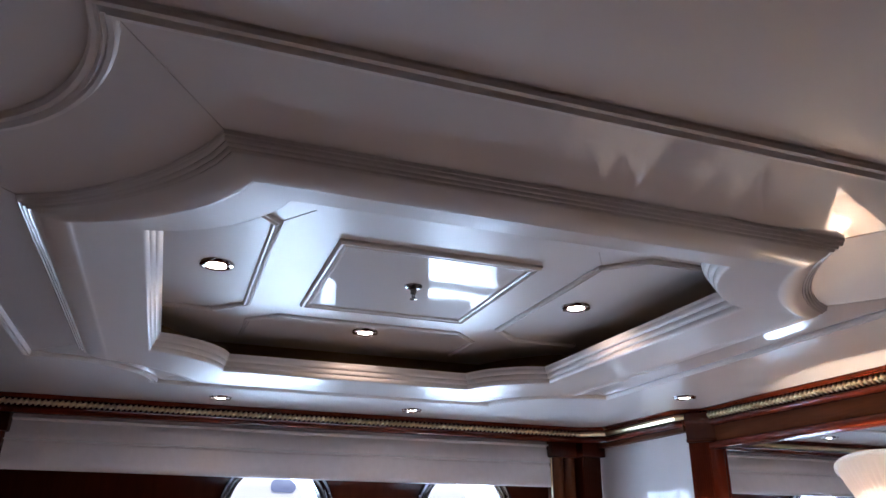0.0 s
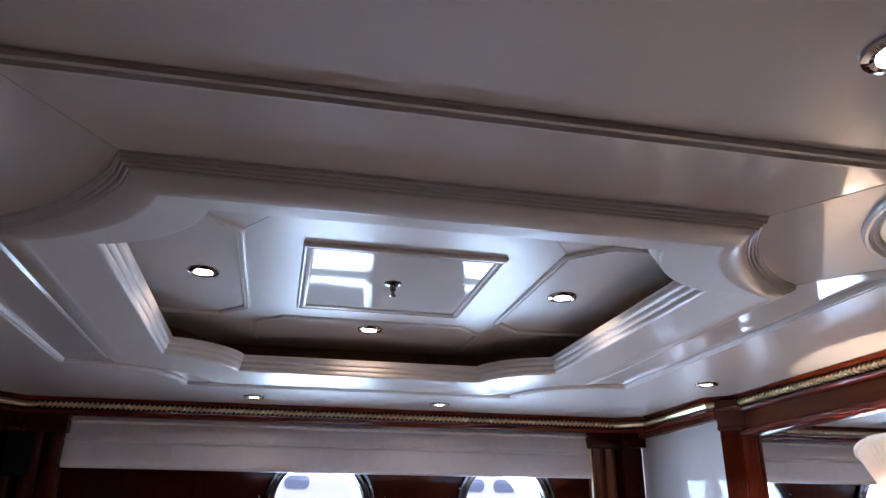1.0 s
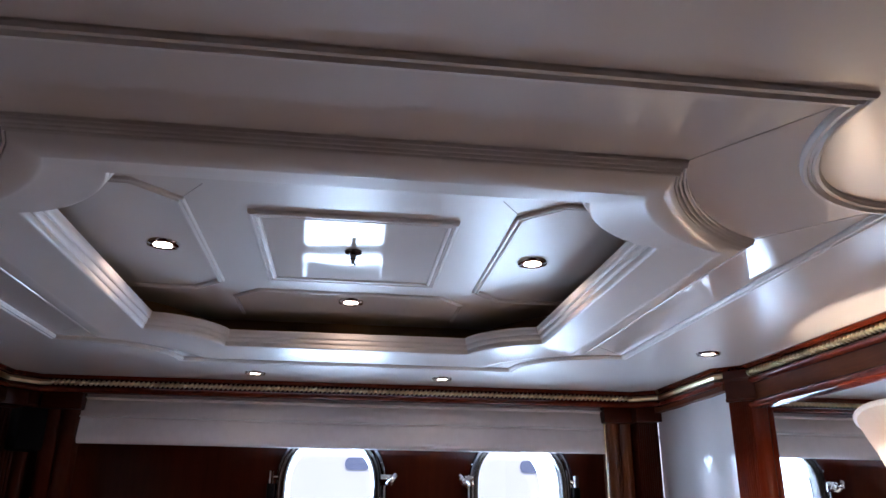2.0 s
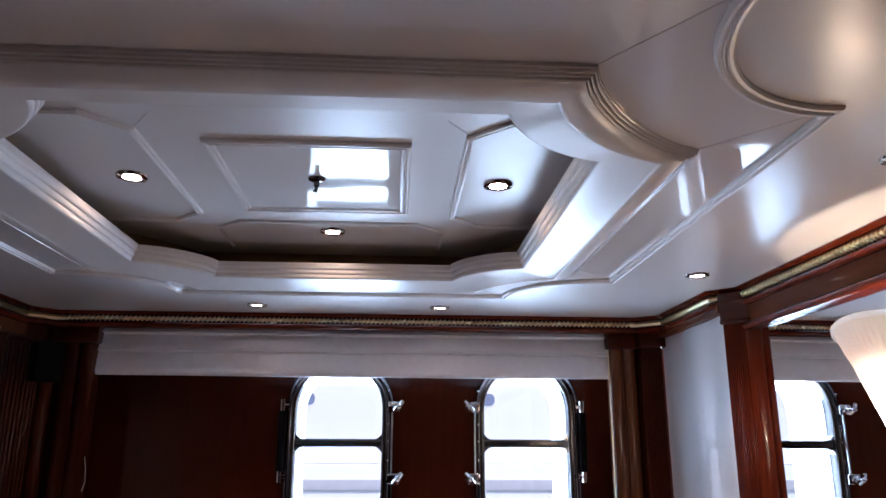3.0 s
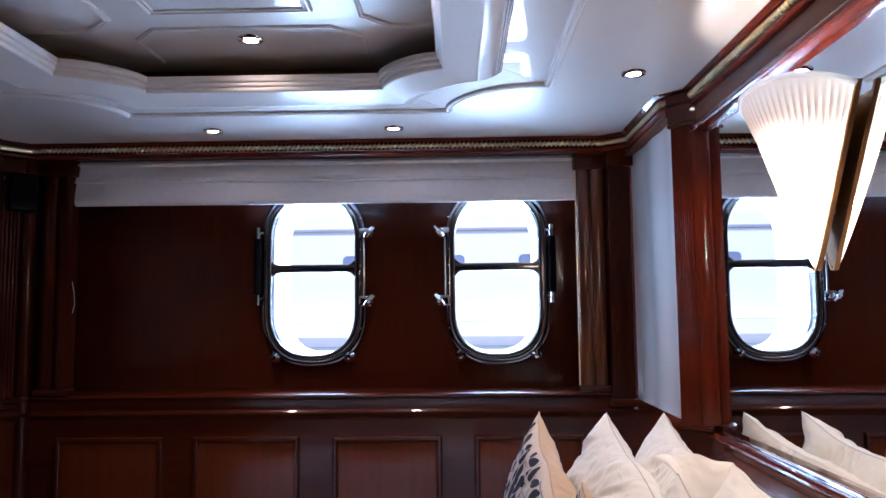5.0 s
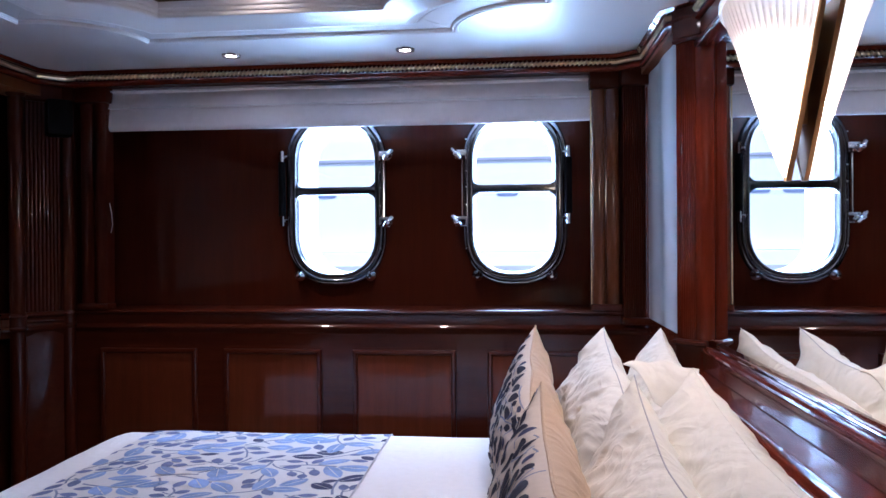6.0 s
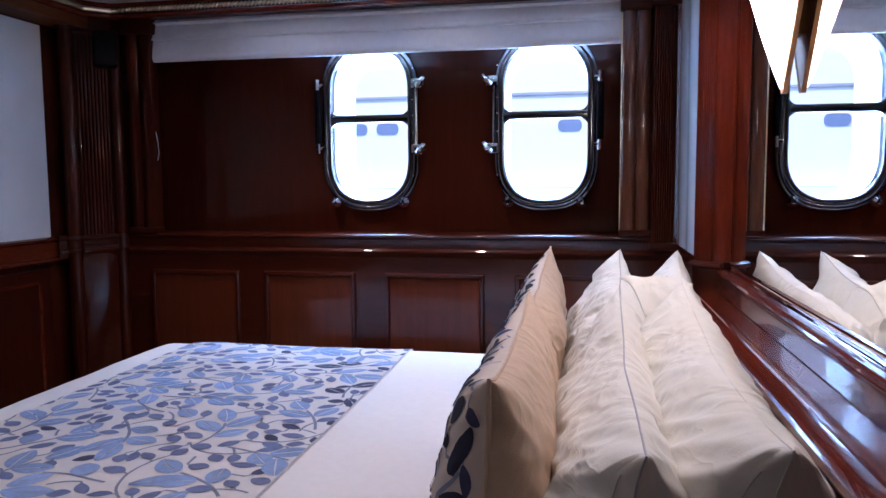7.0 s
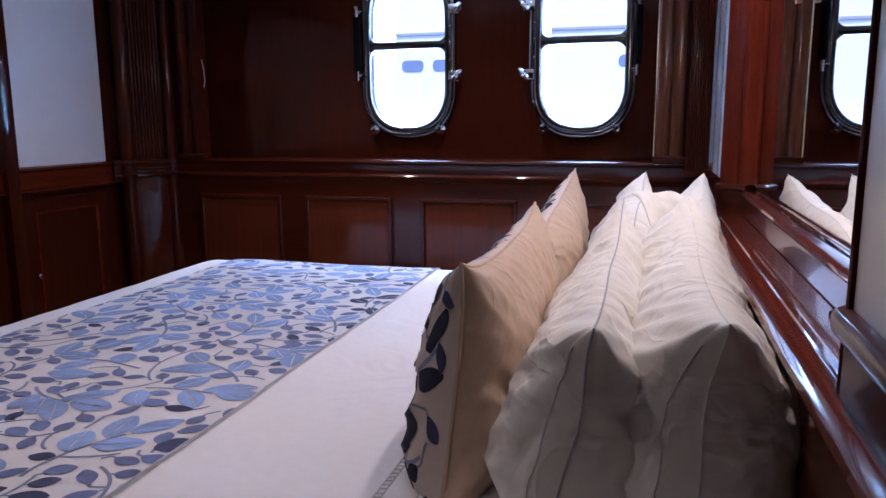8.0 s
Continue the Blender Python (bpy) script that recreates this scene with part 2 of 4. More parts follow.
structure("ceiling", plate([(X0, Y0), (X1, Y0), (X1, Y1), (X0, Y1)], TRIM, ZC, 0.02), CEIL, "satin white lacquered cabin ceiling", 0)
structure("ceiling_band", plate(TRIM, between(0.04), ZC, 0.02, 0.0055), LACQUER, "glossy white lacquered ceiling band round the coffer", 0)

coffer = thing("ceiling_coffer", (CX, CY, ZC), "white lacquered ceiling coffer with scooped corners and recessed panel", "coffer", kind="structure")
coffer.location = (0, 0, 0)
# profile: three fine reeds at the outer edge, an ogee down to the nose, a hollow back up, reeds at the lip
prof = [(0.0, 0.0), (0.0, -0.0112), (0.009, -0.0122)]
for k in range(3):
    s0, z0 = 0.011 + k * 0.037, -0.0112 - k * 0.0042
    prof += [(s0 + ds, z0 + dz) for ds, dz in ((0.0, 0.0012), (0.003, -0.0036), (0.010, -0.0070), (0.019, -0.0080), (0.027, -0.0070), (0.033, -0.0036), (0.0362, 0.0006))]
edge = len(prof)
prof += [(0.123, -0.0200), (0.125, -0.0258), (0.132, -0.0268), (0.15, -0.0294), (0.17, -0.0322), (0.195, -0.0350), (0.225, -0.0376), (0.26, -0.0399), (0.30, -0.0416), (0.34, -0.0426), (0.38, -0.0431), (0.405, -0.0428), (0.42, -0.0416), (0.44, -0.0402), (0.48, -0.0378), (0.54, -0.0344), (0.62, -0.0304), (0.70, -0.0268), (0.78, -0.0234), (0.84, -0.0211), (0.875, -0.0200)]
for k in range(3):
    s0, z0 = 0.880 + k * 0.036, -0.0200 + k * 0.0155
    prof += [(s0 + 0.036 * w + bulge * 0.011, z0 + 0.0155 * w - bulge * 0.0015) for w, bulge in ((0.02, 0.0), (0.14, 0.65), (0.45, 1.0), (0.78, 0.8), (0.96, 0.1))]
prof += [(0.99, 0.0275), (1.0, 0.034)]
rings = [[(x, y, ZC + z) for x, y in between(s)] for s, z in prof]
part("coffer_frame", loft(rings[edge:], True, False, False), SATIN, coffer, smooth=50)
part("reeded_edge", loft(rings[:edge + 1], True, False, False), LACQUER, coffer, smooth=40)
ZU = 2.228
# the cove's brown is dark partly to deepen the shade behind the lip
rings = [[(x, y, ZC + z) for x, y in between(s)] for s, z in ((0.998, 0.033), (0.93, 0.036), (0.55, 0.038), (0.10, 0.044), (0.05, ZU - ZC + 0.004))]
part("cove", loft(rings, True, False, False), material("shade_brown_cove", (0.22, 0.125, 0.050), 0.5), coffer, "brown cove behind the lip, darkened for the recess's shade", 50)
part("upper_panel", box(CX - 0.86, CX + 0.86, CY - 0.88, CY + 0.88, ZU, ZU + 0.02), UPPER, coffer)

REED = [(-0.014, 0.003), (-0.014, -0.004), (-0.010, -0.009), (-0.005, -0.009), (-0.003, -0.006), (0.0, -0.010), (0.003, -0.006), (0.006, -0.008), (0.011, -0.007), (0.014, -0.003), (0.014, 0.003)]


def reeds(name, path, z, parent, closed=False, wide=1.0, deep=1.0):
    return part(name, run(path, [(o * wide, z + h * deep) for o, h in REED], closed), SATIN, parent)


hx0, hx1, hy0, hy1 = 0.364, 0.832, 1.425, 1.925
part("hatch_panel", box(hx0, hx1, hy0, hy1, ZU - 0.005, ZU + 0.004), HATCH, coffer, "high-gloss white hatch panel")
reeds("hatch_moulding", [(hx0, hy0), (hx0, hy1), (hx1, hy1), (hx1, hy0)], ZU - 0.001, coffer, True, 1.0, 1.2)
UX0, UX1, UY0, UY1, CH = 0.207, 0.982, 1.283, 2.066, 0.085
reeds("panel_moulding", [(CX + 0.70, UY0), (UX1 + CH, UY0), (UX1, UY0 + CH), (UX1, UY1 - CH), (UX1 + CH, UY1), (CX + 0.70, UY1)], ZU, coffer, wide=0.75)
reeds("panel_moulding", [(CX - 0.70, UY0), (UX0 - CH, UY0), (UX0, UY0 + CH), (UX0, UY1 - CH), (UX0 - CH, UY1), (CX - 0.70, UY1)], ZU, coffer, wide=0.75)
reeds("panel_moulding", [(UX0 + 0.02, CY + 0.72), (UX0 + 0.02, UY1 + CH), (UX0 + 0.02 + CH, UY1), (UX1 - 0.02 - CH, UY1), (UX1 - 0.02, UY1 + CH), (UX1 - 0.02, CY + 0.72)], ZU, coffer, wide=0.5, deep=0.7)
FINE = material("pale_fine_joint", (0.50, 0.46, 0.45), 0.6)
for sx in (-1, 1):
    a = Vector((CX + sx * 0.380, CY - 0.292, ZU - 0.0005))
    b = Vector((CX + sx * 0.326, CY - 0.368, ZU - 0.0005))
    part("joint", tube([a, b], 0.0009, 5), FINE, coffer, "fine joint between the panels")
for sx in (-1, 1):
    for sy in (-1, 1):
        far = sy > 0
        for (xa, ya), (xb, yb) in (((sx * OUTER["nx"], sy * OUTER["ey"]), (sx * (0.635 if far else 0.676), sy * (1.01 if far else 1.046))), ((sx * OUTER["ex"], sy * OUTER["ny"]), (sx * 0.985, sy * 0.70))):
            part("joint", tube([(CX + xa, CY + ya, ZC - 0.0056), (0.607 + xb, CY + yb, ZC - 0.0002)], 0.0007, 5), FINE, coffer, "fine joint in the ceiling band")
reeds("trim_moulding", TRIM, ZC, coffer, True, 1.1, 1.3)

# walls
structure("wall_left", box(X0 - 0.1, X0, Y0, 3.2, 0, ZC), WOOD, "dark varnished mahogany cabin wall")
structure("wall_right", box(2.19, 2.29, Y0, 3.3, 0, ZC), WOOD, "dark varnished mahogany wall behind the bed")
# closing wall out of view, its dark wood assumed to hold down bounced light
structure("wall_back", box(X0 - 0.1, X1 + 0.1, Y0 - 0.1, Y0, 0, ZC), WOOD, "assumed mahogany wall, unseen opposite the portholes, dark for low bounce")

PX = (0.543, 1.463)  # porthole middles


def porthole_loop(cx, cz, hw, top, bottom, steps=10):
    """Plan of a porthole in x and z: flat sides, round top and bottom."""
    out = []
    for k in range(2 * steps + 1):
        a = math.pi * k / (2 * steps)
        out.append((cx + hw * math.copysign(abs(math.cos(a)) ** 0.8, math.cos(a)), cz - bottom + hw * (1 - math.sin(a) ** 0.9)))
    out = out[::-1]
    for k in range(2 * steps + 1):
        a = math.pi * k / (2 * steps)
        out.append((cx + hw * math.copysign(abs(math.cos(a)) ** 0.8, math.cos(a)), cz + top - hw * (1 - math.sin(a) ** 0.9)))
    return out


PZ, HW = 1.50, 0.215
bm = bmesh.new()
outer = [bm.verts.new((x, Y1, z)) for x, z in ((-0.75, 0), (2.2, 0), (2.2, ZC), (-0.75, ZC))]
loops = [outer] + [[bm.verts.new((x, Y1, z)) for x, z in porthole_loop(cx, PZ, HW + 0.01, 0.418, 0.388)] for cx in PX]
edges = [bm.edges.new((r[i - 1], r[i])) for r in loops for i in range(len(r))]
bmesh.ops.triangle_fill(bm, edges=edges, use_beauty=True)
bad = [fc for fc in bm.faces if any(all(v in lp for v in fc.verts) for lp in loops[1:])]
bmesh.ops.delete(bm, geom=bad, context="FACES")
got = bmesh.ops.extrude_face_region(bm, geom=bm.faces[:])
bmesh.ops.translate(bm, vec=(0, 0.42, 0), verts=[v for v in got["geom"] if isinstance(v, bmesh.types.BMVert)])
structure("wall_hull", bm, WOOD, "mahogany panelled hull side with two portholes", 0)
structure("wall_corner", box(X0 - 0.1, -0.75, 3.3, 3.62, 0, ZC), WOOD, "dark mahogany corner wall")
# window recess: dado below, returns at the sides
structure("dado_wall", box(X0, 2.12, 3.262, 3.52, 0, 0.935), WOODH, "mahogany panelled dado under the portholes")
structure("window_sill", run([(-0.8, 3.262), (2.08, 3.262)], [(-0.255, 0.935), (-0.255, 0.955), (0.014, 0.9575), (0.020, 0.956), (0.024, 0.9525), (0.026, 0.948), (0.025, 0.943), (0.021, 0.939), (0.014, 0.937), (0.010, 0.930), (0.010, 0.888), (0.016, 0.882), (0.021, 0.876), (0.022, 0.870), (0.019, 0.863), (0.012, 0.857), (0.004, 0.850), (0.0, 0.84), (0, 0.9)]), WOODH, "polished mahogany sill and dado rail")

# ---- pilasters, cornice, mirror wall ----


def pilaster(x0, x1, y, z0, z1, flutes, label, deep=0.05, mat=None):
    """A flat post on the window wall: fluted, or with two round beads."""
    ob = thing("pilaster", ((x0 + x1) / 2, y, z0), label, "pilaster", "pilasters", "structure")
    ob.location = (0, 0, 0)
    n = max(flutes, 1)
    pts = [(x0, y + deep)]
    for k in range(n):
        a, b = x0 + (x1 - x0) * k / n, x0 + (x1 - x0) * (k + 1) / n
        r = (b - a) / 2
        for j in range(7):
            t = math.pi * j / 6
            pts.append(((a + b) / 2 - r * 0.96 * math.cos(t), y - min(r, 0.022) * math.sin(t)))
    pts.append((x1, y + deep))
    part("shaft", loft([[(px, py, z) for px, py in pts] for z in (z0, z1)]), mat or WOOD, ob)
    part("capital", box(x0 - 0.012, x1 + 0.012, y - 0.036, y + deep, z1 - 0.098, z1, 0.010), WOODH, ob)
    part("base", box(x0 - 0.008, x1 + 0.008, y - 0.03, y + deep, z0, z0 + 0.03, 0.006), WOODH, ob)
    return ob


pilaster(1.828, 1.955, 3.262, 0.957, 2.085, 2, "brown mahogany pilaster with two round beads beside the blind", mat=WOODL)
pilaster(1.962, 2.065, 3.20, 0.90, 2.085, 10, "dark fluted mahogany pilaster in the corner", 0.3)
pilaster(-0.70, -0.555, 3.262, 0.957, 2.085, 2, "dark mahogany pilaster with round beads beside the porthole recess")

structure("trim_gilt", box(1.8205, 1.8255, 3.252, 3.262, 0.957, 1.985, 0.001), BRASS, "thin gilt line beside the brown pilaster")


def post(corner_a, corner_b, z0, z1, reeded, label, mat=None):
    """A post whose reeded face runs from plan point a to b, set across a corner."""
    ob = thing("corner_post", (*corner_a, z0), label, "post", "reeded corner posts", "structure")
    ob.location = (0, 0, 0)
    a, b = Vector(corner_a), Vector(corner_b)
    d = (b - a)
    out = Vector((d.y, -d.x)).normalized()
    n = 10
    pts = [a - out * 0.12]
    for k in range(n):
        u0, u1 = reeded * k / n, reeded * (k + 1) / n
        for j in range(7):
            t = math.pi * j / 6
            u = (u0 + u1) / 2 - (u1 - u0) / 2 * math.cos(t)
            bow = 0.010 * math.sin(math.pi * u)
            pts.append(a + d * u + out * (bow + 0.008 * abs(math.sin(t)) ** 0.8))
    for j in range(8):
        u = reeded + (1 - reeded) * (0.06 + 0.94 * j / 7)
        pts.append(a + d * u + out * (0.010 * math.sin(math.pi * u) + 0.006 * math.sin(math.pi * j / 7)))
    pts.append(b - out * 0.12)
    part("shaft", loft([[(p.x, p.y, z) for p in pts] for z in (z0 + 0.02, z1)]), mat or WOOD, ob)
    run_pts = [tuple(a + out * 0.004), tuple(a + d * 0.3 + out * 0.013), tuple(a + d * 0.7 + out * 0.013), tuple(b + out * 0.004)]
    part("capital", run(run_pts, [(-0.1, z1), (0.02, z1), (0.02, z1 - 0.03), (0.014, z1 - 0.04), (0.014, z1 - 0.10), (0.020, z1 - 0.108), (0.014, z1 - 0.116), (-0.1, z1 - 0.116)]), WOODH, ob)
    part("base", run(run_pts, [(-0.1, z0), (0.014, z0), (0.022, z0 + 0.006), (0.022, z0 + 0.016), (0.012, z0 + 0.022), (-0.1, z0 + 0.022)]), WOODH, ob)
    part("pedestal", run(run_pts, [(-0.1, 0.0), (0.006, 0.0), (0.006, z0), (-0.1, z0)]), WOODH, ob)
    return ob


post((2.057, 2.498), (2.142, 2.410), 0.905, 2.10, 0.66, "red-brown reeded mahogany corner post beside the mirror, brightened for sconce light", WOODR)
post((2.142, 0.706), (2.040, 0.598), 0.905, 2.10, 0.66, "reeded mahogany corner post at the mirror's near end")
post((-0.885, 3.065), (-0.770, 3.205), 0.905, 2.09, 0.97, "dark reeded mahogany post across the cabin corner")

for cx, cy, r in ((-0.885, 3.035, 0.034), (-0.755, 3.235, 0.030)):
    col = thing("round_column", (cx, cy, 0), "dark polished round mahogany column in the cabin corner", "column", "corner columns", "structure")
    part("shaft", lathe([(r, 0.0), (r, 0.87), (r + 0.007, 0.876), (r + 0.009, 0.885), (r + 0.004, 0.893), (r + 0.004, 0.93), (r + 0.008, 0.94), (r + 0.005, 0.95), (r, 0.957), (r, 2.0)], (0, 0, 0), 28), WOOD, col)
    part("capital", lathe([(r + 0.002, 1.985), (r + 0.008, 1.992), (r + 0.010, 2.0), (r + 0.006, 2.01), (r + 0.006, 2.075)], (0, 0, 0), 28), WOOD, col)
waves = []
for i in range(61):
    y = 2.47 + 0.75 * i / 60
    row = [(2.076 + 0.0032 * math.sin((y - 2.60) * 22 + 0.5 * math.sin(z * 2.3)) + 0.0012 * noise.noise((y * 5, z * 3, 2)), y, z) for z in [0.93 + 1.1 * j / 30 for j in range(31)]]
    waves.append(row + [(2.185, y, 2.03), (2.185, y, 0.93)])
structure("panel_right", loft(waves), PANEL, "glossy white wall panel between mahogany posts")
structure("panel_right_low", box(2.072, 2.19, 2.50, 3.22, 0, 0.93), WOODY, "mahogany dado below the white panel")
structure("panel_near", box(2.036, 2.19, Y0, 0.580, 0.93, 2.03, 0.004), PANELN, "wall panel beside the bed, beige put in for dim light")
structure("panel_near_low", box(2.032, 2.19, Y0, 0.588, 0, 0.91), WOODH, "mahogany dado beside the bed")
structure("trim_near", run([(2.075, 0.606), (2.044, 0.604), (2.036, 0.596), (2.034, 0.58), (2.034, Y0)], [(-0.05, 0.895), (0.008, 0.895), (0.014, 0.899), (0.018, 0.906), (0.019, 0.914), (0.017, 0.922), (0.012, 0.929), (0.004, 0.932), (-0.05, 0.932)]), WOODH, "mahogany dado cap beside the bed")

structure("trim_edge", tube([(2.037, 0.588, 0.932), (2.037, 0.588, 2.03)], 0.007, 10), WOODH, "dark mahogany bead at the panel's edge")
structure("trim_corner", run([(-0.935, 2.98), (-0.880, 3.055), (-0.770, 3.195), (-0.735, 3.270)], [(-0.05, 0.84), (0.004, 0.84), (0.012, 0.862), (0.022, 0.872), (0.023, 0.882), (0.014, 0.892), (0.012, 0.930), (0.022, 0.938), (0.024, 0.948), (0.016, 0.957), (-0.05, 0.957)]), WOODH, "dark mahogany rail across the cabin corner")

# cornice round the room, with the gilt rope let into it
CORN = [(-0.79, Y0), (-0.79, 3.05), (-0.70, 3.15), (1.93, 3.15), (2.03, 3.07), (2.03, 2.53), (2.112, 2.448), (2.112, 0.662), (2.03, 0.58), (2.03, Y0)]
structure("cornice", run(CORN, [(-0.25, ZC - 0.001), (0.016, ZC - 0.001), (0.016, ZC - 0.008), (0.010, ZC - 0.012), (0.0, ZC - 0.016), (0.0, ZC - 0.044), (-0.006, ZC - 0.048), (-0.010, ZC - 0.056), (-0.25, ZC - 0.056)]), WOODH, "dark mahogany cornice under the ceiling")
structure("trim_fillet", run(CORN, [(0.0, ZC - 0.0005), (0.030, ZC - 0.0005), (0.031, ZC - 0.004), (0.017, ZC - 0.015), (0.0, ZC - 0.015)]), WOODY, "red mahogany fillet at the ceiling's edge")
structure("trim_astragal", run(CORN, [(-0.012, ZC - 0.046), (0.006, ZC - 0.047), (0.011, ZC - 0.051), (0.013, ZC - 0.057), (0.011, ZC - 0.063), (0.005, ZC - 0.068), (-0.004, ZC - 0.071), (-0.012, ZC - 0.072)]), WOODR, "red mahogany bead under the gilt rope")
structure("header_right", box(2.118, 2.19, 0.65, 2.46, 1.975, ZC - 0.04), WOODM, "mahogany header above the mirror")
structure("header_edge", run([(2.118, 2.45), (2.118, 0.66)], [(-0.03, 1.955), (0.002, 1.955), (0.010, 1.957), (0.015, 1.962), (0.017, 1.970), (0.015, 1.978), (0.010, 1.984), (0.002, 1.987), (-0.03, 1.987)]), WOODR, "red mahogany edge moulding over the mirror")
structure("header_return", box(2.04, 2.19, 2.5, 3.25, 2.03, ZC - 0.04), WOODM, "mahogany header above the white panel")
structure("header_near", box(2.04, 2.19, Y0, 0.6, 2.03, ZC - 0.04), WOODM, "mahogany header beside the bed")
structure("header_left", box(X0, -0.81, Y0, 3.15, 2.0, ZC - 0.04), WOODM, "mahogany header over the wall panel")


def rope(a, b, pitch, r, name, label, lean=0.75):
    """A rope moulding from a to b: a thin core and slanting beads a pitch apart."""
    a, b = Vector(a), Vector(b)
    d = (b - a).normalized()
    out = d.cross(Vector((0, 0, 1))).normalized()
    long = (Vector((0, 0, 1)) + d * lean).normalized()
    short = out.cross(long)
    bm = tube([a, b], r * 0.45, 8)
    for k in range(int((b - a).length / pitch)):
        mid = a + d * (k + 0.5) * pitch
        rings = []
        for i in range(7):
            w = math.pi * (0.06 + 0.88 * i / 6)
            rings.append([mid + long * r * 1.08 * -math.cos(w) + (short * 0.50 * math.cos(t) + out * 0.85 * math.sin(t)) * r * math.sin(w) for t in [2 * math.pi * q / 8 for q in range(8)]])
        merge(bm, loft(rings))
    return structure(name, bm, BRASS, label, 70)


rope((-0.66, 3.145, ZC - 0.030), (1.905, 3.148, ZC - 0.030), 0.0205, 0.0145, "trim_rope", "gilt twisted rope moulding on the cornice")
rope((2.105, 2.42, ZC - 0.030), (2.110, 0.69, ZC - 0.030), 0.0205, 0.0145, "trim_rope_right", "gilt twisted rope moulding over the mirror", -0.45)
for n, seg in enumerate(([(-0.79, -1.5), (-0.79, 3.05), (-0.70, 3.15), (-0.66, 3.15)], [(1.905, 3.15), (1.93, 3.15), (2.03, 3.07), (2.03, 2.53), (2.112, 2.448), (2.112, 2.42)])):
    structure(f"trim_bead_{n + 1}", run(seg, [(-0.001, ZC - 0.018), (0.008, ZC - 0.020), (0.013, ZC - 0.030), (0.008, ZC - 0.040), (-0.001, ZC - 0.042)]), BRASS, "plain gilt bead on the cornice")

# mirror over the bed head
mirror = thing("wall_mirror", (2.18, 1.55, 0.9), "large silvered wall mirror above the mahogany bed ledge", "mirror")
mirror.location = (0, 0, 0)
GLASS = material("mirror_silver", (0.93, 0.94, 0.94), 0.01, metal=1.0, vary=0.005)
part("mirror_glass", box(2.141, 2.153, 0.705, 2.425, 0.940, 2.0), GLASS, mirror, smooth=0)
part("bevel_strip", loft([[(2.1412, y, 0.9395), (2.1462, y, 0.906), (2.153, y, 0.906), (2.153, y, 0.9395)] for y in (2.425, 0.705)]), GLASS, mirror, "bevelled lower edge of the glass", 0)
part("edge_strip", run([(2.141, 2.405), (2.141, 0.715)], [(-0.004, 0.905), (0.0015, 0.905), (0.003, 0.908), (0.001, 0.911), (-0.004, 0.911)]), CHROME, mirror, "thin bright metal edge under the glass")

# ledge behind the pillows
ledge = thing("bed_head_ledge", (2.1, 1.55, 0), "polished red mahogany ledge behind the pillows", "ledge")
ledge.location = (0, 0, 0)
part("backboard", run([(2.19, 2.52), (2.19, 0.60)], [(0, 0.80), (0.066, 0.80), (0.066, 0.885), (0.072, 0.888), (0.075, 0.894), (0.072, 0.900), (0.066, 0.902), (0.063, 0.905), (0.060, 0.905), (0.057, 0.909), (0.050, 0.910), (0, 0.905)]), WOODY, ledge)
part("shelf", run([(2.19, 2.52), (2.19, -0.9)], [(0.069, 0.785), (0.165, 0.785), (0.180, 0.788), (0.187, 0.794), (0.190, 0.802), (0.187, 0.811), (0.178, 0.818), (0.162, 0.822), (0.148, 0.8232), (0.146, 0.819), (0.143, 0.819), (0.140, 0.822), (0.069, 0.8245)]), WOODY, ledge)
part("headboard", box(2.015, 2.19, -0.9, 2.52, 0.0, 0.785), WOODY, ledge)

# sconce on the mirror: a fluted half cone of frosted glass
FROST = bpy.data.materials.new("frosted_shade_glass")
FROST.use_nodes = True
fn = FROST.node_tree
fb = fn.nodes["Principled BSDF"]
fb.inputs["Base Color"].default_value = (0.90, 0.90, 0.94, 1)
fb.inputs["Roughness"].default_value = 0.25
tl = fn.nodes.new("ShaderNodeBsdfTranslucent")
tl.inputs[0].default_value = (0.84, 0.91, 1.0, 1)
mx = fn.nodes.new("ShaderNodeMixShader")
mx.inputs[0].default_value = 0.85
fn.links.new(fb.outputs[0], mx.inputs[1])
fn.links.new(tl.outputs[0], mx.inputs[2])
clear = fn.nodes.new("ShaderNodeBsdfTransparent")
clear.inputs[0].default_value = (1.0, 0.97, 0.93, 1)
mix_clear = fn.nodes.new("ShaderNodeMixShader")
mix_clear.inputs[0].default_value = 0.10
fn.links.new(mx.outputs[0], mix_clear.inputs[1])
fn.links.new(clear.outputs[0], mix_clear.inputs[2])
fn.links.new(mix_clear.outputs[0], fn.nodes["Material Output"].inputs[0])
SY, SZ, SH = 1.585, 1.425, 0.376
sconce = thing("wall_sconce", (2.138, SY, SZ), "frosted fluted fan-shaped glass wall sconce with gilt edges, lit", "wall lamp")
rings = []
N = 224
for j in range(81):
    u = j / 80
    h = SH * u
    ry = 0.005 + 0.206 * u ** 0.94 + 0.010 * max(0, u - 0.8) * 5
    rx = 0.005 + 0.119 * u ** 0.94 + 0.010 * max(0, u - 0.8) * 5
    ring = []
    for k in range(N + 1):
        a = math.pi * k / N
        rib = 1 + (0.012 + 0.016 * u) * abs(math.sin(a * 28)) * min(1, (1 - u) * 8)
        rib *= 1 + 0.0008 * math.sin(h * 230 + 1.2 * math.sin(a * 5)) * min(1, (1 - u) * 6)
        ring.append((-rx * rib * math.sin(a) - 0.022, ry * rib * math.cos(a), h * (1 + 0.15 * math.sin(a) * u)))
    rings.append(ring)
shade = part("shade", loft(rings, False), FROST, sconce, "frosted fluted glass", smooth=60)
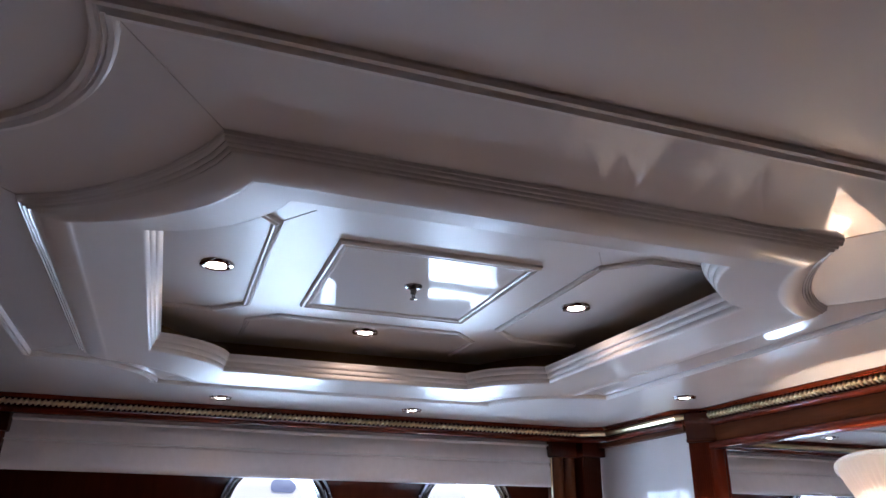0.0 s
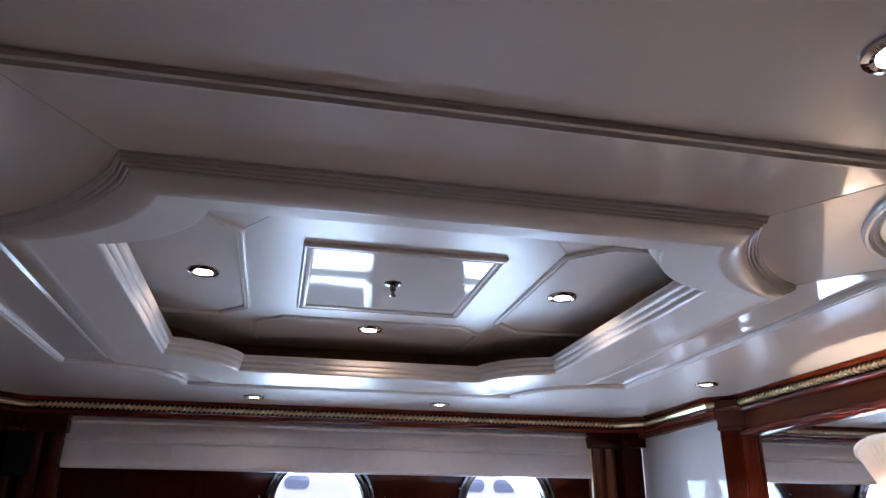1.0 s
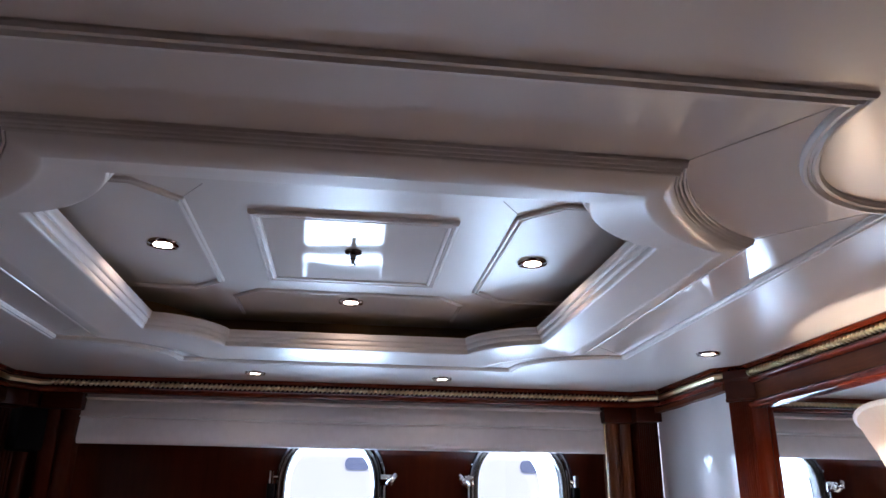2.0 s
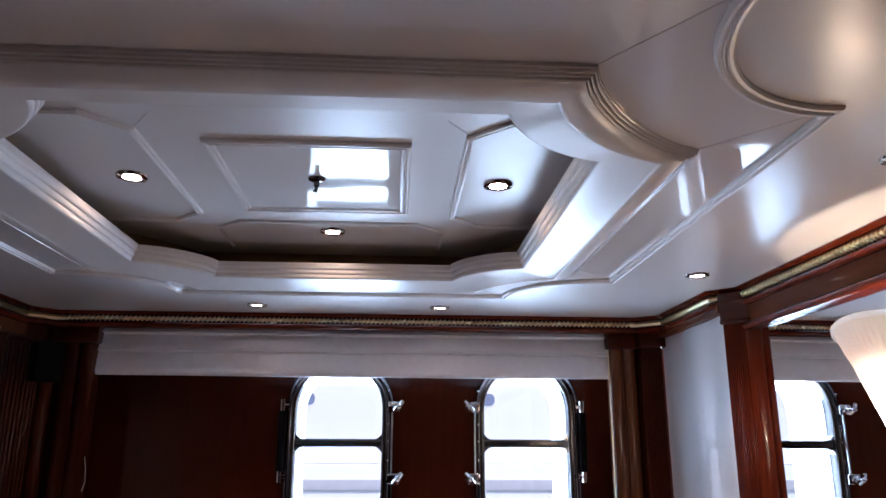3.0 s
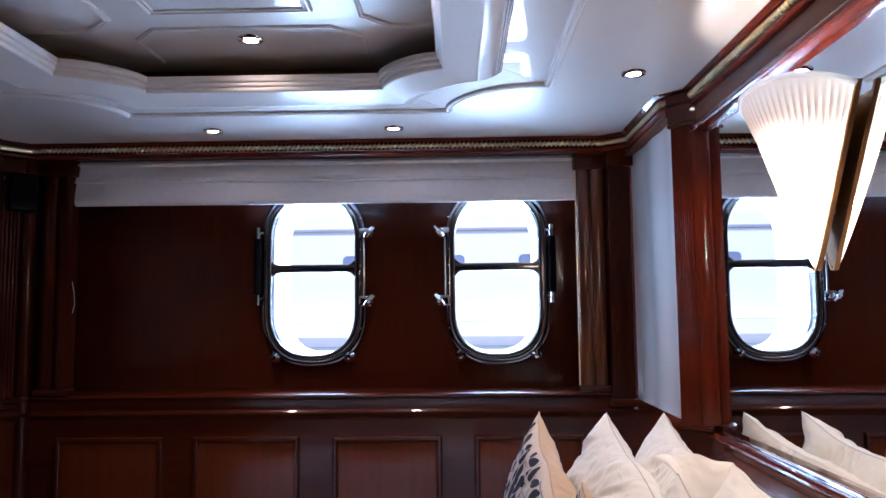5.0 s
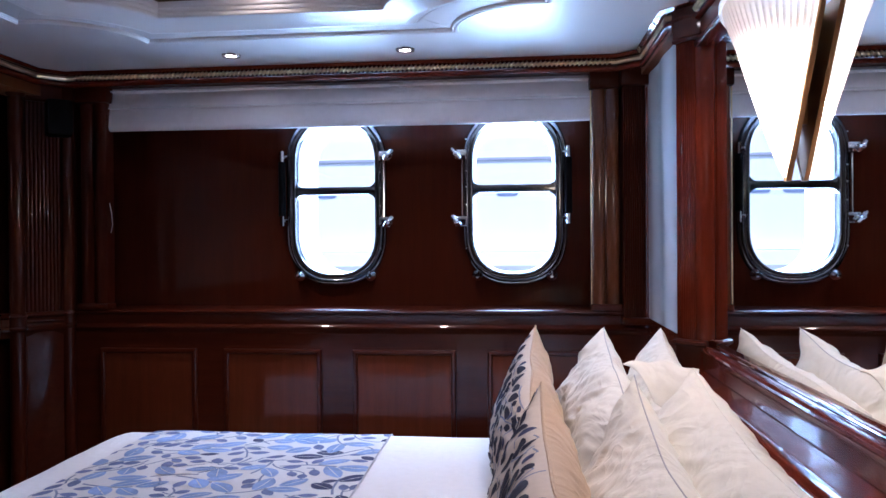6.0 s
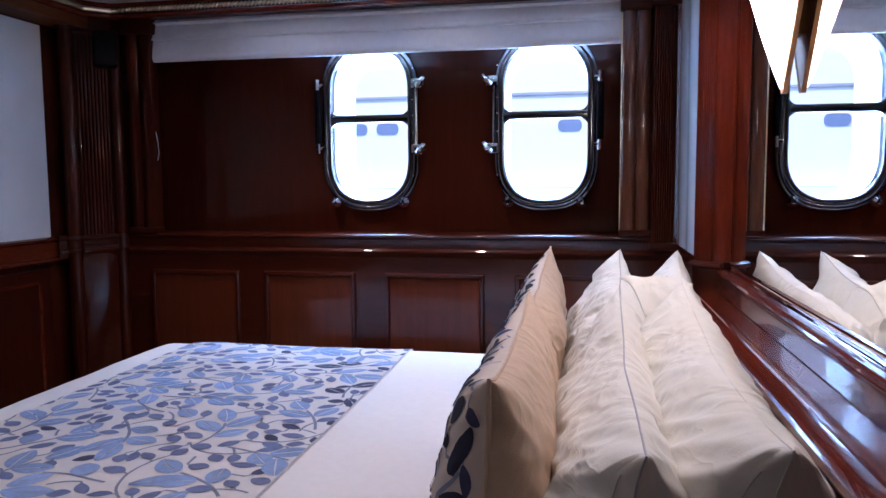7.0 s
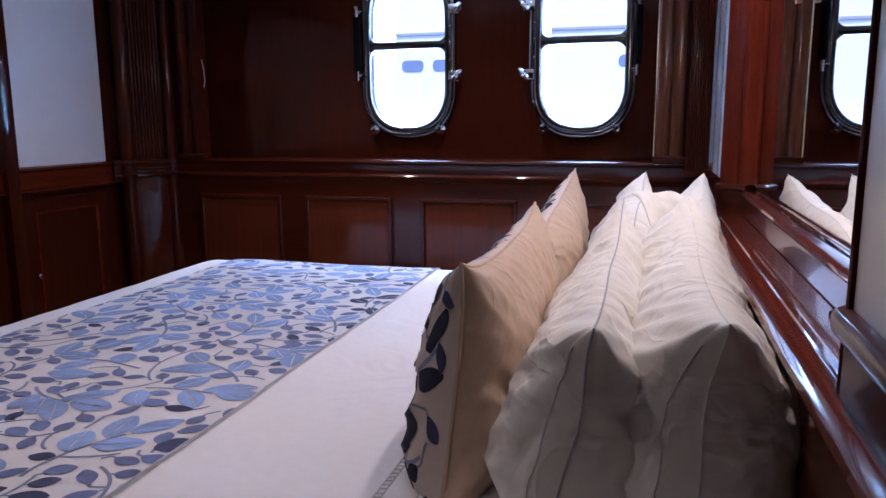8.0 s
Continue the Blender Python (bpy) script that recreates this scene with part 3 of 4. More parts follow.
part("rim", tube(rings[-1], 0.007, 8), FROST, shade, "thick rounded glass rim")
for sy in (1, -1):
    foot, top = (sy * 0.004, -0.010), (sy * 0.223, SH + 0.006)
    sect = [(-0.022, -0.005), (-0.0235, 0.0), (-0.022, 0.005), (-0.011, 0.005), (-0.011, -0.005)]
    part("gilt_edge", loft([[(dx, y + dy, z) for dx, dy in sect] for y, z in (foot, top)]), GOLD, sconce, "gilt side edge")
part("backplate", loft([[(x, y, z) for x in (-0.012, -0.019) for y, z in (((0.008, 0), (0.212, SH * 0.97), (-0.212, SH * 0.97), (-0.008, 0)))][k:k + 4] for k in (0, 4)]), GOLD, sconce)
part("bulb", lathe([(0.002, -0.03), (0.008, -0.022), (0.011, -0.006), (0.011, 0.012), (0.008, 0.026), (0.002, 0.032)], (-0.050, 0, 0.155), 12), BULB, sconce)
part("wall_mount", box(-0.014, 0.003, -0.03, 0.03, 0.12, 0.22, 0.004), GOLD, sconce)
lamp("sconce_light", "POINT", pose(2.086, SY, SZ + 0.155), 15.0, (1.0, 0.87, 0.56), 0.022)

# ---- roman blind ----
blind = thing("roman_blind", (0.63, 3.29, 1.85), "white roman blind drawn up in flat folds over the portholes", "blind")
blind.location = (0, 0, 0)
BX0, BX1 = -0.575, 1.828


def cloth(z0, z1, y, name, sag=0.0, wave=0.003):
    rings = []
    for i in range(61):
        u = i / 60
        x = BX0 + (BX1 - BX0) * u
        dz = sag * math.sin(math.pi * u) + 0.003 * noise.noise((x * 2.2, z0 * 9, 3))
        col = []
        for j in range(7):
            v = j / 6
            col.append((x, y - 0.020 * (1 - v) ** 0.7 * min(1, v * 12 + 0.3) + wave * noise.noise((x * 3, v * 2 + z0 * 5, 1)), z0 + dz + (z1 - z0) * v))
        back = [(x, y + 0.008, z1), (x, y + 0.008, z0 + dz)]
        rings.append(col + back)
    return part(name, loft(rings), BLIND, blind, smooth=60)


cloth(1.850, 1.965, 3.285, "lower_fold", -0.004)
cloth(1.952, 2.045, 3.292, "middle_fold")
cloth(2.035, 2.09, 3.297, "upper_fold")
# thin white tubes in for the highlights along the fold edges
for z in (1.958, 2.042):
    part("fold_highlight", tube([(BX0 + 0.004 + (BX1 - BX0 - 0.008) * k / 30, 3.269 + 0.002 * noise.noise((k * 0.4, z, 0)), z + 0.004 + 0.002 * noise.noise((k * 0.35, 2, z))) for k in range(31)], 0.0035, 6), FOLDWHITE, blind, "white strip along the fold, put in for its highlight")
    for k in range(8):
        x = BX0 + 0.16 + 0.298 * k
        part("stitch", box(x - 0.012, x + 0.012, 3.263, 3.274, z + 0.001, z + 0.009, 0.003), FOLDWHITE, blind, "white stitched tack on the fold")
for k in range(8):
    x = BX0 + 0.16 + 0.298 * k
    part("seam", tube([(x, 3.2615, 1.862), (x, 3.2655, 1.905), (x, 3.270, 1.950)], 0.0012, 5), BLIND, blind, "faint vertical seam")
part("hem_bar", tube([(BX0 + 0.005, 3.287, 1.852), (BX1 - 0.005, 3.287, 1.852)], 0.004, 6), BLIND, blind)
part("cord", tube([(-0.560, 3.275, 1.50), (-0.545, 3.270, 1.44), (-0.540, 3.27, 1.38), (-0.552, 3.275, 1.34)], 0.0018, 5), PANEL, blind, "thin white cord")

# ---- portholes ----
PANE = bpy.data.materials.new("clear_glass")
PANE.use_nodes = True
pb = PANE.node_tree.nodes["Principled BSDF"]
pb.inputs["Base Color"].default_value = (0.97, 0.99, 1.0, 1)
pb.inputs["Roughness"].default_value = 0.0
pb.inputs["Transmission Weight"].default_value = 1.0
pb.inputs["IOR"].default_value = 1.45


def ring_y(outer, inner, y0, y1, round_=0.006):
    """A frame between two loops in x and z, from y0 (front) to y1."""
    shrink = lambda lp, to, k: [(p[0] + (q[0] - p[0]) * k, p[1] + (q[1] - p[1]) * k) for p, q in zip(lp, to)]
    stack = [(outer, y1), (outer, y0 + round_), (shrink(outer, inner, 0.08), y0 + 0.35 * round_), (shrink(outer, inner, 0.25), y0), (shrink(outer, inner, 0.75), y0), (shrink(outer, inner, 0.92), y0 + 0.35 * round_), (inner, y0 + round_), (inner, y1)]
    rings = [[(x, y, z) for x, z in lp] for lp, y in stack]
    return loft(rings, True, True, False)


def rounded(x0, x1, z0, z1, r, steps=5):
    out = []
    for cx, cz, a0 in ((x1 - r, z1 - r, 0), (x0 + r, z1 - r, 90), (x0 + r, z0 + r, 180), (x1 - r, z0 + r, 270)):
        for k in range(steps + 1):
            a = radians(a0 + 90 * k / steps)
            out.append((cx + r * math.cos(a), cz + r * math.sin(a)))
    return out


def porthole(n, cx, hand):
    w = thing(f"window_{n}", (cx, Y1, PZ), "chrome-framed opening porthole with a horizontal bar and locking dogs", "porthole", "portholes", "structure")
    w.location = (0, 0, 0)
    part("outer_frame", ring_y(porthole_loop(cx + 0.006, PZ, 0.260, 0.455, 0.436), porthole_loop(cx + 0.003, PZ, 0.232, 0.430, 0.404), 3.482, 3.53, 0.007), RIM, w, "polished chrome rim", 50)
    part("sash", ring_y(porthole_loop(cx, PZ, 0.238, 0.435, 0.405), porthole_loop(cx, PZ, 0.209, 0.410, 0.380), 3.487, 3.56, 0.004), STEEL, w, "dark steel sash", 50)
    part("crossbar", box(cx - 0.222, cx + 0.222, 3.50, 3.545, 1.531, 1.571, 0.008), STEEL, w, "dark steel crossbar")
    # rounded corners of the panes at the bar
    for sx in (-1, 1):
        for zz, sz in ((1.566, 1), (1.536, -1)):
            xe = cx + sx * 0.216
            arc = [(xe - sx * 0.058 + sx * 0.058 * math.cos(radians(t)), zz + sz * 0.058 - sz * 0.058 * math.sin(radians(t))) for t in range(0, 91, 15)]
            part("fillet", loft([[(x, y, z) for x, z in [(xe, zz)] + arc] for y in (3.502, 3.537)]), STEEL, w)
    part("reveal", ring_y(porthole_loop(cx, PZ, 0.224, 0.424, 0.394), porthole_loop(cx, PZ, 0.215, 0.416, 0.386), 3.56, 3.945), material("white_reveal", (0.80, 0.81, 0.84), 0.3), w, "white painted reveal", 50)
    for name, lo, hi in (("pane", 1.571, PZ + 0.412), ("pane", PZ - 0.382, 1.531)):
        lp = [(x, min(max(z, lo), hi)) for x, z in porthole_loop(cx, PZ, 0.212, 0.412, 0.382)]
        g = part(name, loft([[(x, y, z) for x, z in lp] for y in (3.538, 3.544)]), PANE, w, "clear glass", 0)
        g.visible_shadow = False
    s = 1 if hand > 0 else -1
    for z in (1.722, 1.386):
        bm = box(min(cx + s * 0.235, cx + s * 0.295), max(cx + s * 0.235, cx + s * 0.295), 3.460, 3.50, z - 0.026, z + 0.026, 0.009)
        merge(bm, lathe([(0.004, 0), (0.018, 0.003), (0.020, 0.026), (0.013, 0.034), (0.016, 0.05), (0.012, 0.062), (0.001, 0.066)], None, 14, Matrix.Translation((cx + s * 0.288, 3.478, z)) @ Matrix.Rotation(radians(90), 4, "X")))
        merge(bm, tube([(cx + s * 0.272, 3.440, z - 0.020), (cx + s * 0.283, 3.428, z - 0.006), (cx + s * 0.293, 3.428, z + 0.008), (cx + s * 0.306, 3.440, z + 0.024)], 0.0135, 8))
        part("dog", bm, CHROME, w, "chrome locking dog")
    part("hinge_rod", tube([(cx + s * 0.258, 3.476, 1.36), (cx + s * 0.258, 3.476, 1.75)], 0.0055, 8), CHROME, w, "slim chrome rod between the dogs")
    xs = cx - s * 0.270
    strut = part("strut", tube([(xs, 3.46, 1.42), (xs, 3.46, 1.70)], 0.018, 12), BLACK, w, "black gas strut")
    for z0, z1 in ((1.37, 1.425), (1.695, 1.755)):
        bm = tube([(xs, 3.46, z0), (xs, 3.46, z1)], 0.012, 10)
        merge(bm, box(min(xs, xs + s * 0.03), max(xs, xs + s * 0.03), 3.455, 3.50, (z0 + z1) / 2 - 0.008, (z0 + z1) / 2 + 0.008, 0.002))
        part("strut_end", bm, CHROME, strut, "chrome strut fitting")
    for sx in (-0.185, 0.185):
        bm = lathe([(0.002, 0), (0.025, 0.002), (0.028, 0.016), (0.020, 0.024), (0.024, 0.040), (0.012, 0.052), (0.001, 0.053)], None, 12, Matrix.Translation((cx + sx, 3.505, 1.112)) @ Matrix.Rotation(radians(90), 4, "X"))
        merge(bm, box(cx + sx - 0.012, cx + sx + 0.012, 3.49, 3.52, 1.11, 1.16, 0.004))
        part("hinge_lug", bm, CHROME, w, "chrome lug")
    for z in (1.25, 1.47, 1.56, 1.64, 1.80):
        part("rivet", lathe([(0.001, 0), (0.006, 0.001), (0.005, 0.005), (0.001, 0.006)], None, 8, Matrix.Translation((cx + s * 0.240, 3.486, z)) @ Matrix.Rotation(radians(90), 4, "X")), CHROME, w)
    return w


porthole(1, PX[0], 1)
porthole(2, PX[1], -1)

# dado panels under the sill
for x0, x1 in ((-0.60, -0.10), (0.04, 0.53), (0.685, 1.185), (1.335, 1.83)):
    p = thing("dado_panel", (x0, 3.26, 0.3), "raised mahogany dado panel with a moulded edge", "panel", "dado panels", "structure")
    p.location = (0, 0, 0)
    part("field", box(x0 + 0.02, x1 - 0.02, 3.254, 3.27, 0.16, 0.745, 0.004), WOODF, p)
    part("moulding", ring_y([(x0, 0.14), (x1, 0.14), (x1, 0.765), (x0, 0.765)], [(x0 + 0.024, 0.164), (x1 - 0.024, 0.164), (x1 - 0.024, 0.741), (x0 + 0.024, 0.741)], 3.243, 3.27, 0.010), WOODH, p)

# left wall: white panel, dado, cupboard door
structure("panel_left", box(X0 - 0.01, X0 + 0.012, 2.36, 2.955, 0.955, 1.99, 0.003), PANELM, "white panel on the side wall")
# out-of-view panel added to the side wall, white to keep the bounced light
structure("panel_left_far", box(X0 - 0.01, X0 + 0.012, Y0, 2.29, 0.955, 1.99, 0.003), PANELM, "unseen side-wall panel, kept white for bounced light")
structure("trim_left", run([(X0 + 0.0, Y0), (X0 + 0.0, 3.05)], [(-0.02, 0.83), (0.03, 0.83), (0.036, 0.838), (0.03, 0.848), (0.02, 0.852), (0.02, 0.93), (0.032, 0.936), (0.032, 0.948), (0.02, 0.955), (-0.02, 0.955)]), WOODY, "mahogany rail along the side wall")
structure("stile_left", box(X0 - 0.01, X0 + 0.05, 2.285, 2.355, 0, 2.0, 0.006), WOOD, "mahogany stile on the side wall")
cup = thing("cupboard_door", (X0, 2.6, 0.1), "dark mahogany cupboard door with a small chrome knob", "cupboard door")
cup.location = (0, 0, 0)
leaf_door = part("door_leaf", box(X0 - 0.005, X0 + 0.020, 2.37, 2.93, 0.08, 0.80, 0.004), WOOD, cup)
part("moulding", loft([[(X0 + dx, y, z) for y, z in ((2.44 + k, 0.16 + k), (2.86 - k, 0.16 + k), (2.86 - k, 0.745 - k), (2.44 + k, 0.745 - k))] for dx, k in ((0.019, 0), (0.028, 0.004), (0.028, 0.014), (0.019, 0.02))], True, False, False), WOODY, cup)
part("knob", lathe([(0.002, 0), (0.006, 0.001), (0.005, 0.012), (0.012, 0.020), (0.013, 0.027), (0.008, 0.033), (0.001, 0.034)], None, 14, Matrix.Translation((X0 + 0.02, 2.42, 0.445)) @ Matrix.Rotation(radians(90), 4, "Y")), CHROME, leaf_door, "chrome knob")
sp = thing("loudspeaker", (-0.675, 3.05, 1.88), "small black loudspeaker bracketed in the cabin corner", "loudspeaker")
sp.rotation_euler = (0, 0, radians(40))
part("cabinet", box(-0.055, 0.055, -0.05, 0.07, -0.085, 0.085, 0.022), BLACK, sp)
part("bracket", box(-0.02, 0.02, 0.07, 0.20, -0.02, 0.02), BLACK, sp)

# ---- spotlights and sprinkler ----


def spotlight(x, y, z):
    ob = thing("ceiling_spotlight", (x, y, z), "round chrome-ringed recessed ceiling spotlight, lit", "spotlight", "ceiling spotlights")
    part("ring", lathe([(0.024, 0.006), (0.026, -0.006), (0.032, -0.008), (0.040, -0.006), (0.043, 0.0), (0.043, 0.004)], (0, 0, 0), 28), CHROME, ob, "chrome ring")
    part("lens", lathe([(0.001, -0.004), (0.012, -0.0045), (0.021, -0.002), (0.025, 0.002)], (0, 0, 0), 20), BULB, ob, "glowing lens")
    return ob


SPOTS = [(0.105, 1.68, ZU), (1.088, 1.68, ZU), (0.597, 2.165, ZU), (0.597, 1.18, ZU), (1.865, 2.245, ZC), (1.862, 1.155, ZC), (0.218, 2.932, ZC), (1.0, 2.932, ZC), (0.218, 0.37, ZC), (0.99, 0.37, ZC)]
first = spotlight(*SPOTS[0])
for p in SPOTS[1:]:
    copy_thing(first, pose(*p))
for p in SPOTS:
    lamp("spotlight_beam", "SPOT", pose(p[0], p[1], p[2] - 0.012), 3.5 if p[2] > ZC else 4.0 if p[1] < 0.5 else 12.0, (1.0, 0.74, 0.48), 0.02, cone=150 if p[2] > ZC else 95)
spr = thing("sprinkler", (0.597, 1.655, ZU - 0.004), "small brass fire sprinkler head in the hatch panel", "sprinkler")
part("escutcheon", lathe([(0.001, 0.002), (0.024, 0.001), (0.022, -0.006), (0.012, -0.010), (0.001, -0.010)], (0, 0, 0), 20), STEEL, spr)
part("head", lathe([(0.001, -0.008), (0.008, -0.009), (0.008, -0.022), (0.005, -0.024), (0.005, -0.034), (0.009, -0.036), (0.009, -0.038), (0.001, -0.039)], (0, 0, 0), 14), STEEL, spr)

# ---- bed ----
BZ = 0.575
bed = thing("bed", (1.0, 1.53, 0), "double bed with a mahogany base and a thick mattress", "bed")
bed.location = (0, 0, 0)
part("base", box(0.02, 1.98, 0.50, 2.40, 0.0, 0.30, 0.02), WOODH, bed)
part("mattress", box(0.0, 1.99, 0.46, 2.42, 0.30, 0.53, 0.05), LINEN, bed)


def soft_top(x, y, seed=0.0):
    return BZ + 0.010 * noise.noise((x * 1.6, y * 1.6, 2 + seed)) + 0.004 * noise.noise((x * 6, y * 6, 5 + seed))


def spread(x0, x1, y0, y1, lift, nx, ny, drop_x0, drop_y, thick=0.012):
    """A cloth over the bed, hanging down at the foot and both sides."""
    rows = []
    for i in range(nx + 1):
        row = []
        for j in range(ny + 1):
            u, v = i / nx, j / ny
            x, y = x0 + (x1 - x0) * u, y0 + (y1 - y0) * v
            z = soft_top(x, y) + lift
            over = 0.0
            for d, r in ((drop_x0 - x, 0.10), (drop_y[0] - y, 0.07), (y - drop_y[1], 0.07)):
                over = max(over, d)
                if d > -r:
                    z -= 0.35 * r * ((d + r) / r) ** 2 if d < 0 else 0.35 * r + d * 1.0
            px = max(x, drop_x0 - 0.02 - 0.01 * math.sin(y * 14)) if x < drop_x0 else x
            py = min(max(y, drop_y[0] - 0.02 - 0.01 * math.sin(x * 13)), drop_y[1] + 0.02 + 0.01 * math.sin(x * 13))
            row.append((px, py, z))
        rows.append(row)
    return loft(rows, False)


part("bed_cover_sheet", box(0.2, 1.9, 0.8, 2.3, 0.525, 0.535), LINEN, bed)
duvet = thing("duvet", (1.0, 1.5, BZ), "smooth white duvet with stitched hem spread over the bed", "duvet")
duvet.location = (0, 0, 0)
part("cover", spread(-0.42, 1.995, 0.10, 2.74, 0.0, 90, 100, -0.05, (0.42, 2.45)), LINEN, duvet, smooth=60)
HEM = material("grey_hem_stitch", (0.60, 0.58, 0.58), 0.85, vary=0.1)
bm = bmesh.new()
for x in (1.412, 1.424, 1.478):
    merge(bm, tube([(x, 0.46 + 1.95 * k / 60, soft_top(x, 0.46 + 1.95 * k / 60) + 0.0008) for k in range(61)], 0.0010, 5))
for k in range(130):
    y = 0.47 + 0.0145 * k
    merge(bm, tube([(1.412, y, soft_top(1.412, y) + 0.001), (1.424, y + 0.003, soft_top(1.424, y) + 0.001)], 0.0010, 4))
part("hem_stitch", bm, HEM, duvet, "fine grey ladder stitching along the hem")

# ---- leaf print for the runner and the cushions ----


def leaf_pattern(width, height, seed, vines, tone, size=1.0, bold=False):
    """Flat pattern pieces in a width x height field: lists of quads for pale, middle and dark leaves and stems; tone gives the share of dark ones at a place."""
    rnd = random.Random(seed)
    res = 0.004
    grid = np.zeros((int(width / res) + 1, int(height / res) + 1), bool)
    pale, mid, slate, stems = [], [], [], []

    def free(pts):
        for x, y in pts:
            if not (0.004 < x < width - 0.004 and 0.004 < y < height - 0.004) or grid[int(x / res), int(y / res)]:
                return False
        return True

    def mark(pts):
        for x, y in pts:
            i, j = int(x / res), int(y / res)
            grid[i:i + 2, j:j + 2] = True

    def leaf(x, y, a, length, wide, out, room=1.12):
        c, s = math.cos(a), math.sin(a)
        fill = [(x + c * u * length - s * v * wide * 0.5, y + s * u * length + c * v * wide * 0.5) for u in (0.12, 0.3, 0.5, 0.7, 0.9, 1.0) for v in ((-room, -0.6 * room, 0, 0.6 * room, room) if 0.2 < u < 0.8 else (-0.5, 0, 0.5))]
        if not free(fill):
            return False
        mark(fill)
        bend = rnd.uniform(-0.25, 0.25)
        rows = []
        for k in range(7):
            u = k / 6
            w = wide * 0.5 * math.sin(math.pi * min(1, u * 0.93 + 0.04)) ** 0.75
            aa = a + bend * u
            cx, cy = x + math.cos(aa) * u * length, y + math.sin(aa) * u * length
            rows.append([(cx - math.sin(aa) * w * e, cy + math.cos(aa) * w * e) for e in (-1, -0.06, 0.06, 1)])
        for k in range(6):
            for e in (0, 2) if length > 0.07 * size and not bold else (0, 1, 2):
                out.append((rows[k][e], rows[k][e + 1], rows[k + 1][e + 1], rows[k + 1][e]))
        return True

    def stem(pts, w):
        for p, q in zip(pts, pts[1:]):
            d = Vector(q) - Vector(p)
            if d.length:
                n = Vector((-d.y, d.x)).normalized() * w * 0.5
                stems.append(((p[0] + n.x, p[1] + n.y), (p[0] - n.x, p[1] - n.y), (q[0] - n.x, q[1] - n.y), (q[0] + n.x, q[1] + n.y)))

    def dark(x, y):
        return rnd.random() < tone(x, y)

    def arc(x, y, a, length, turn):
        """A curved stalk; empty where it would cross what is there."""
        pts = [(x, y, a)]
        for _ in range(int(length / 0.006)):
            a += turn * 0.006 + rnd.uniform(-0.05, 0.05)
            x, y = x + 0.006 * math.cos(a), y + 0.006 * math.sin(a)
            if not free([(x, y)]):
                break
            pts.append((x, y, a))
        return pts

    def fan(x, y, a):
        """A stalk with broad leaves set along it in pairs and one at its tip."""
        pts = arc(x, y, a, rnd.uniform(0.13, 0.20) * size, rnd.choice((-1, 1)) * rnd.uniform(1.5, 5))
        if len(pts) < 12:
            return
        out = slate if (bold and rnd.random() < 0.85) or tone(x, y) > rnd.uniform(0.35, 0.75) else (mid if bold else pale)
        done = 0
        gap = max(3, int(0.034 * size / 0.006))
        for n, back in enumerate((0, gap, gap, 2 * gap, 2 * gap, 3 * gap, 3 * gap)):
            if back >= len(pts) - 2:
                break
            px, py, pa = pts[-1 - back]
            side = 0 if n == 0 else (1 if n % 2 else -1)
            aa = pa + side * rnd.uniform(0.62, 0.86)
            done += leaf(px + 0.009 * math.cos(aa), py + 0.009 * math.sin(aa), aa, rnd.uniform(0.080, 0.108) * size * (1 if n < 5 else 0.8), rnd.uniform(0.046, 0.058) * size, out)
        if done > 1:
            stem([p[:2] for p in pts], 0.0072 * size)
            mark([p[:2] for p in pts])

    def vine(length):
        """A curling stalk with small round leaves to both sides."""
        x, y, a = rnd.uniform(0.01, width - 0.01), rnd.uniform(0.01, height - 0.01), rnd.uniform(0, 6.28)
        pts = arc(x, y, a, length * size, rnd.choice((-1, 1)) * rnd.uniform(3, 12))
        if len(pts) < 4:
            return
        side, reach = rnd.choice((-1, 1)), 0
        step = max(3, int(0.020 * size / 0.006))
        for k in list(range(len(pts) - 1, 2, -step)):
            lx, ly, la = pts[k]
            side = -side
            aa = la + (0 if k == len(pts) - 1 else side * rnd.uniform(0.7, 1.2))
            off = rnd.uniform(0.007, 0.013) * size
            sx, sy = lx + math.cos(aa) * off, ly + math.sin(aa) * off
            if leaf(sx, sy, aa, rnd.uniform(0.040, 0.060) * size, rnd.uniform(0.027, 0.036) * size, slate if dark(lx, ly) else mid, 0.8):
                stem([(lx, ly), (sx, sy)], 0.0045 * size)
                reach = max(reach, k + 1)
        if reach:
            stem([p[:2] for p in pts[:reach]], 0.0058 * size)
            mark([p[:2] for p in pts[:reach]])

    cell = 0.21 * size
    for i in range(int(width / cell) + 1):
        for j in range(int(height / cell) + 1):
            for _ in range(14 if bold else 3):
                fan((i + rnd.uniform(0.1, 0.9)) * cell, (j + rnd.uniform(0.1, 0.9)) * cell, rnd.uniform(0, 6.28))
    for length, tries in ((0.22, vines), (0.10, vines), (0.045, vines)):
        for _ in range(tries):
            vine(length)
    return pale, mid, slate, stems


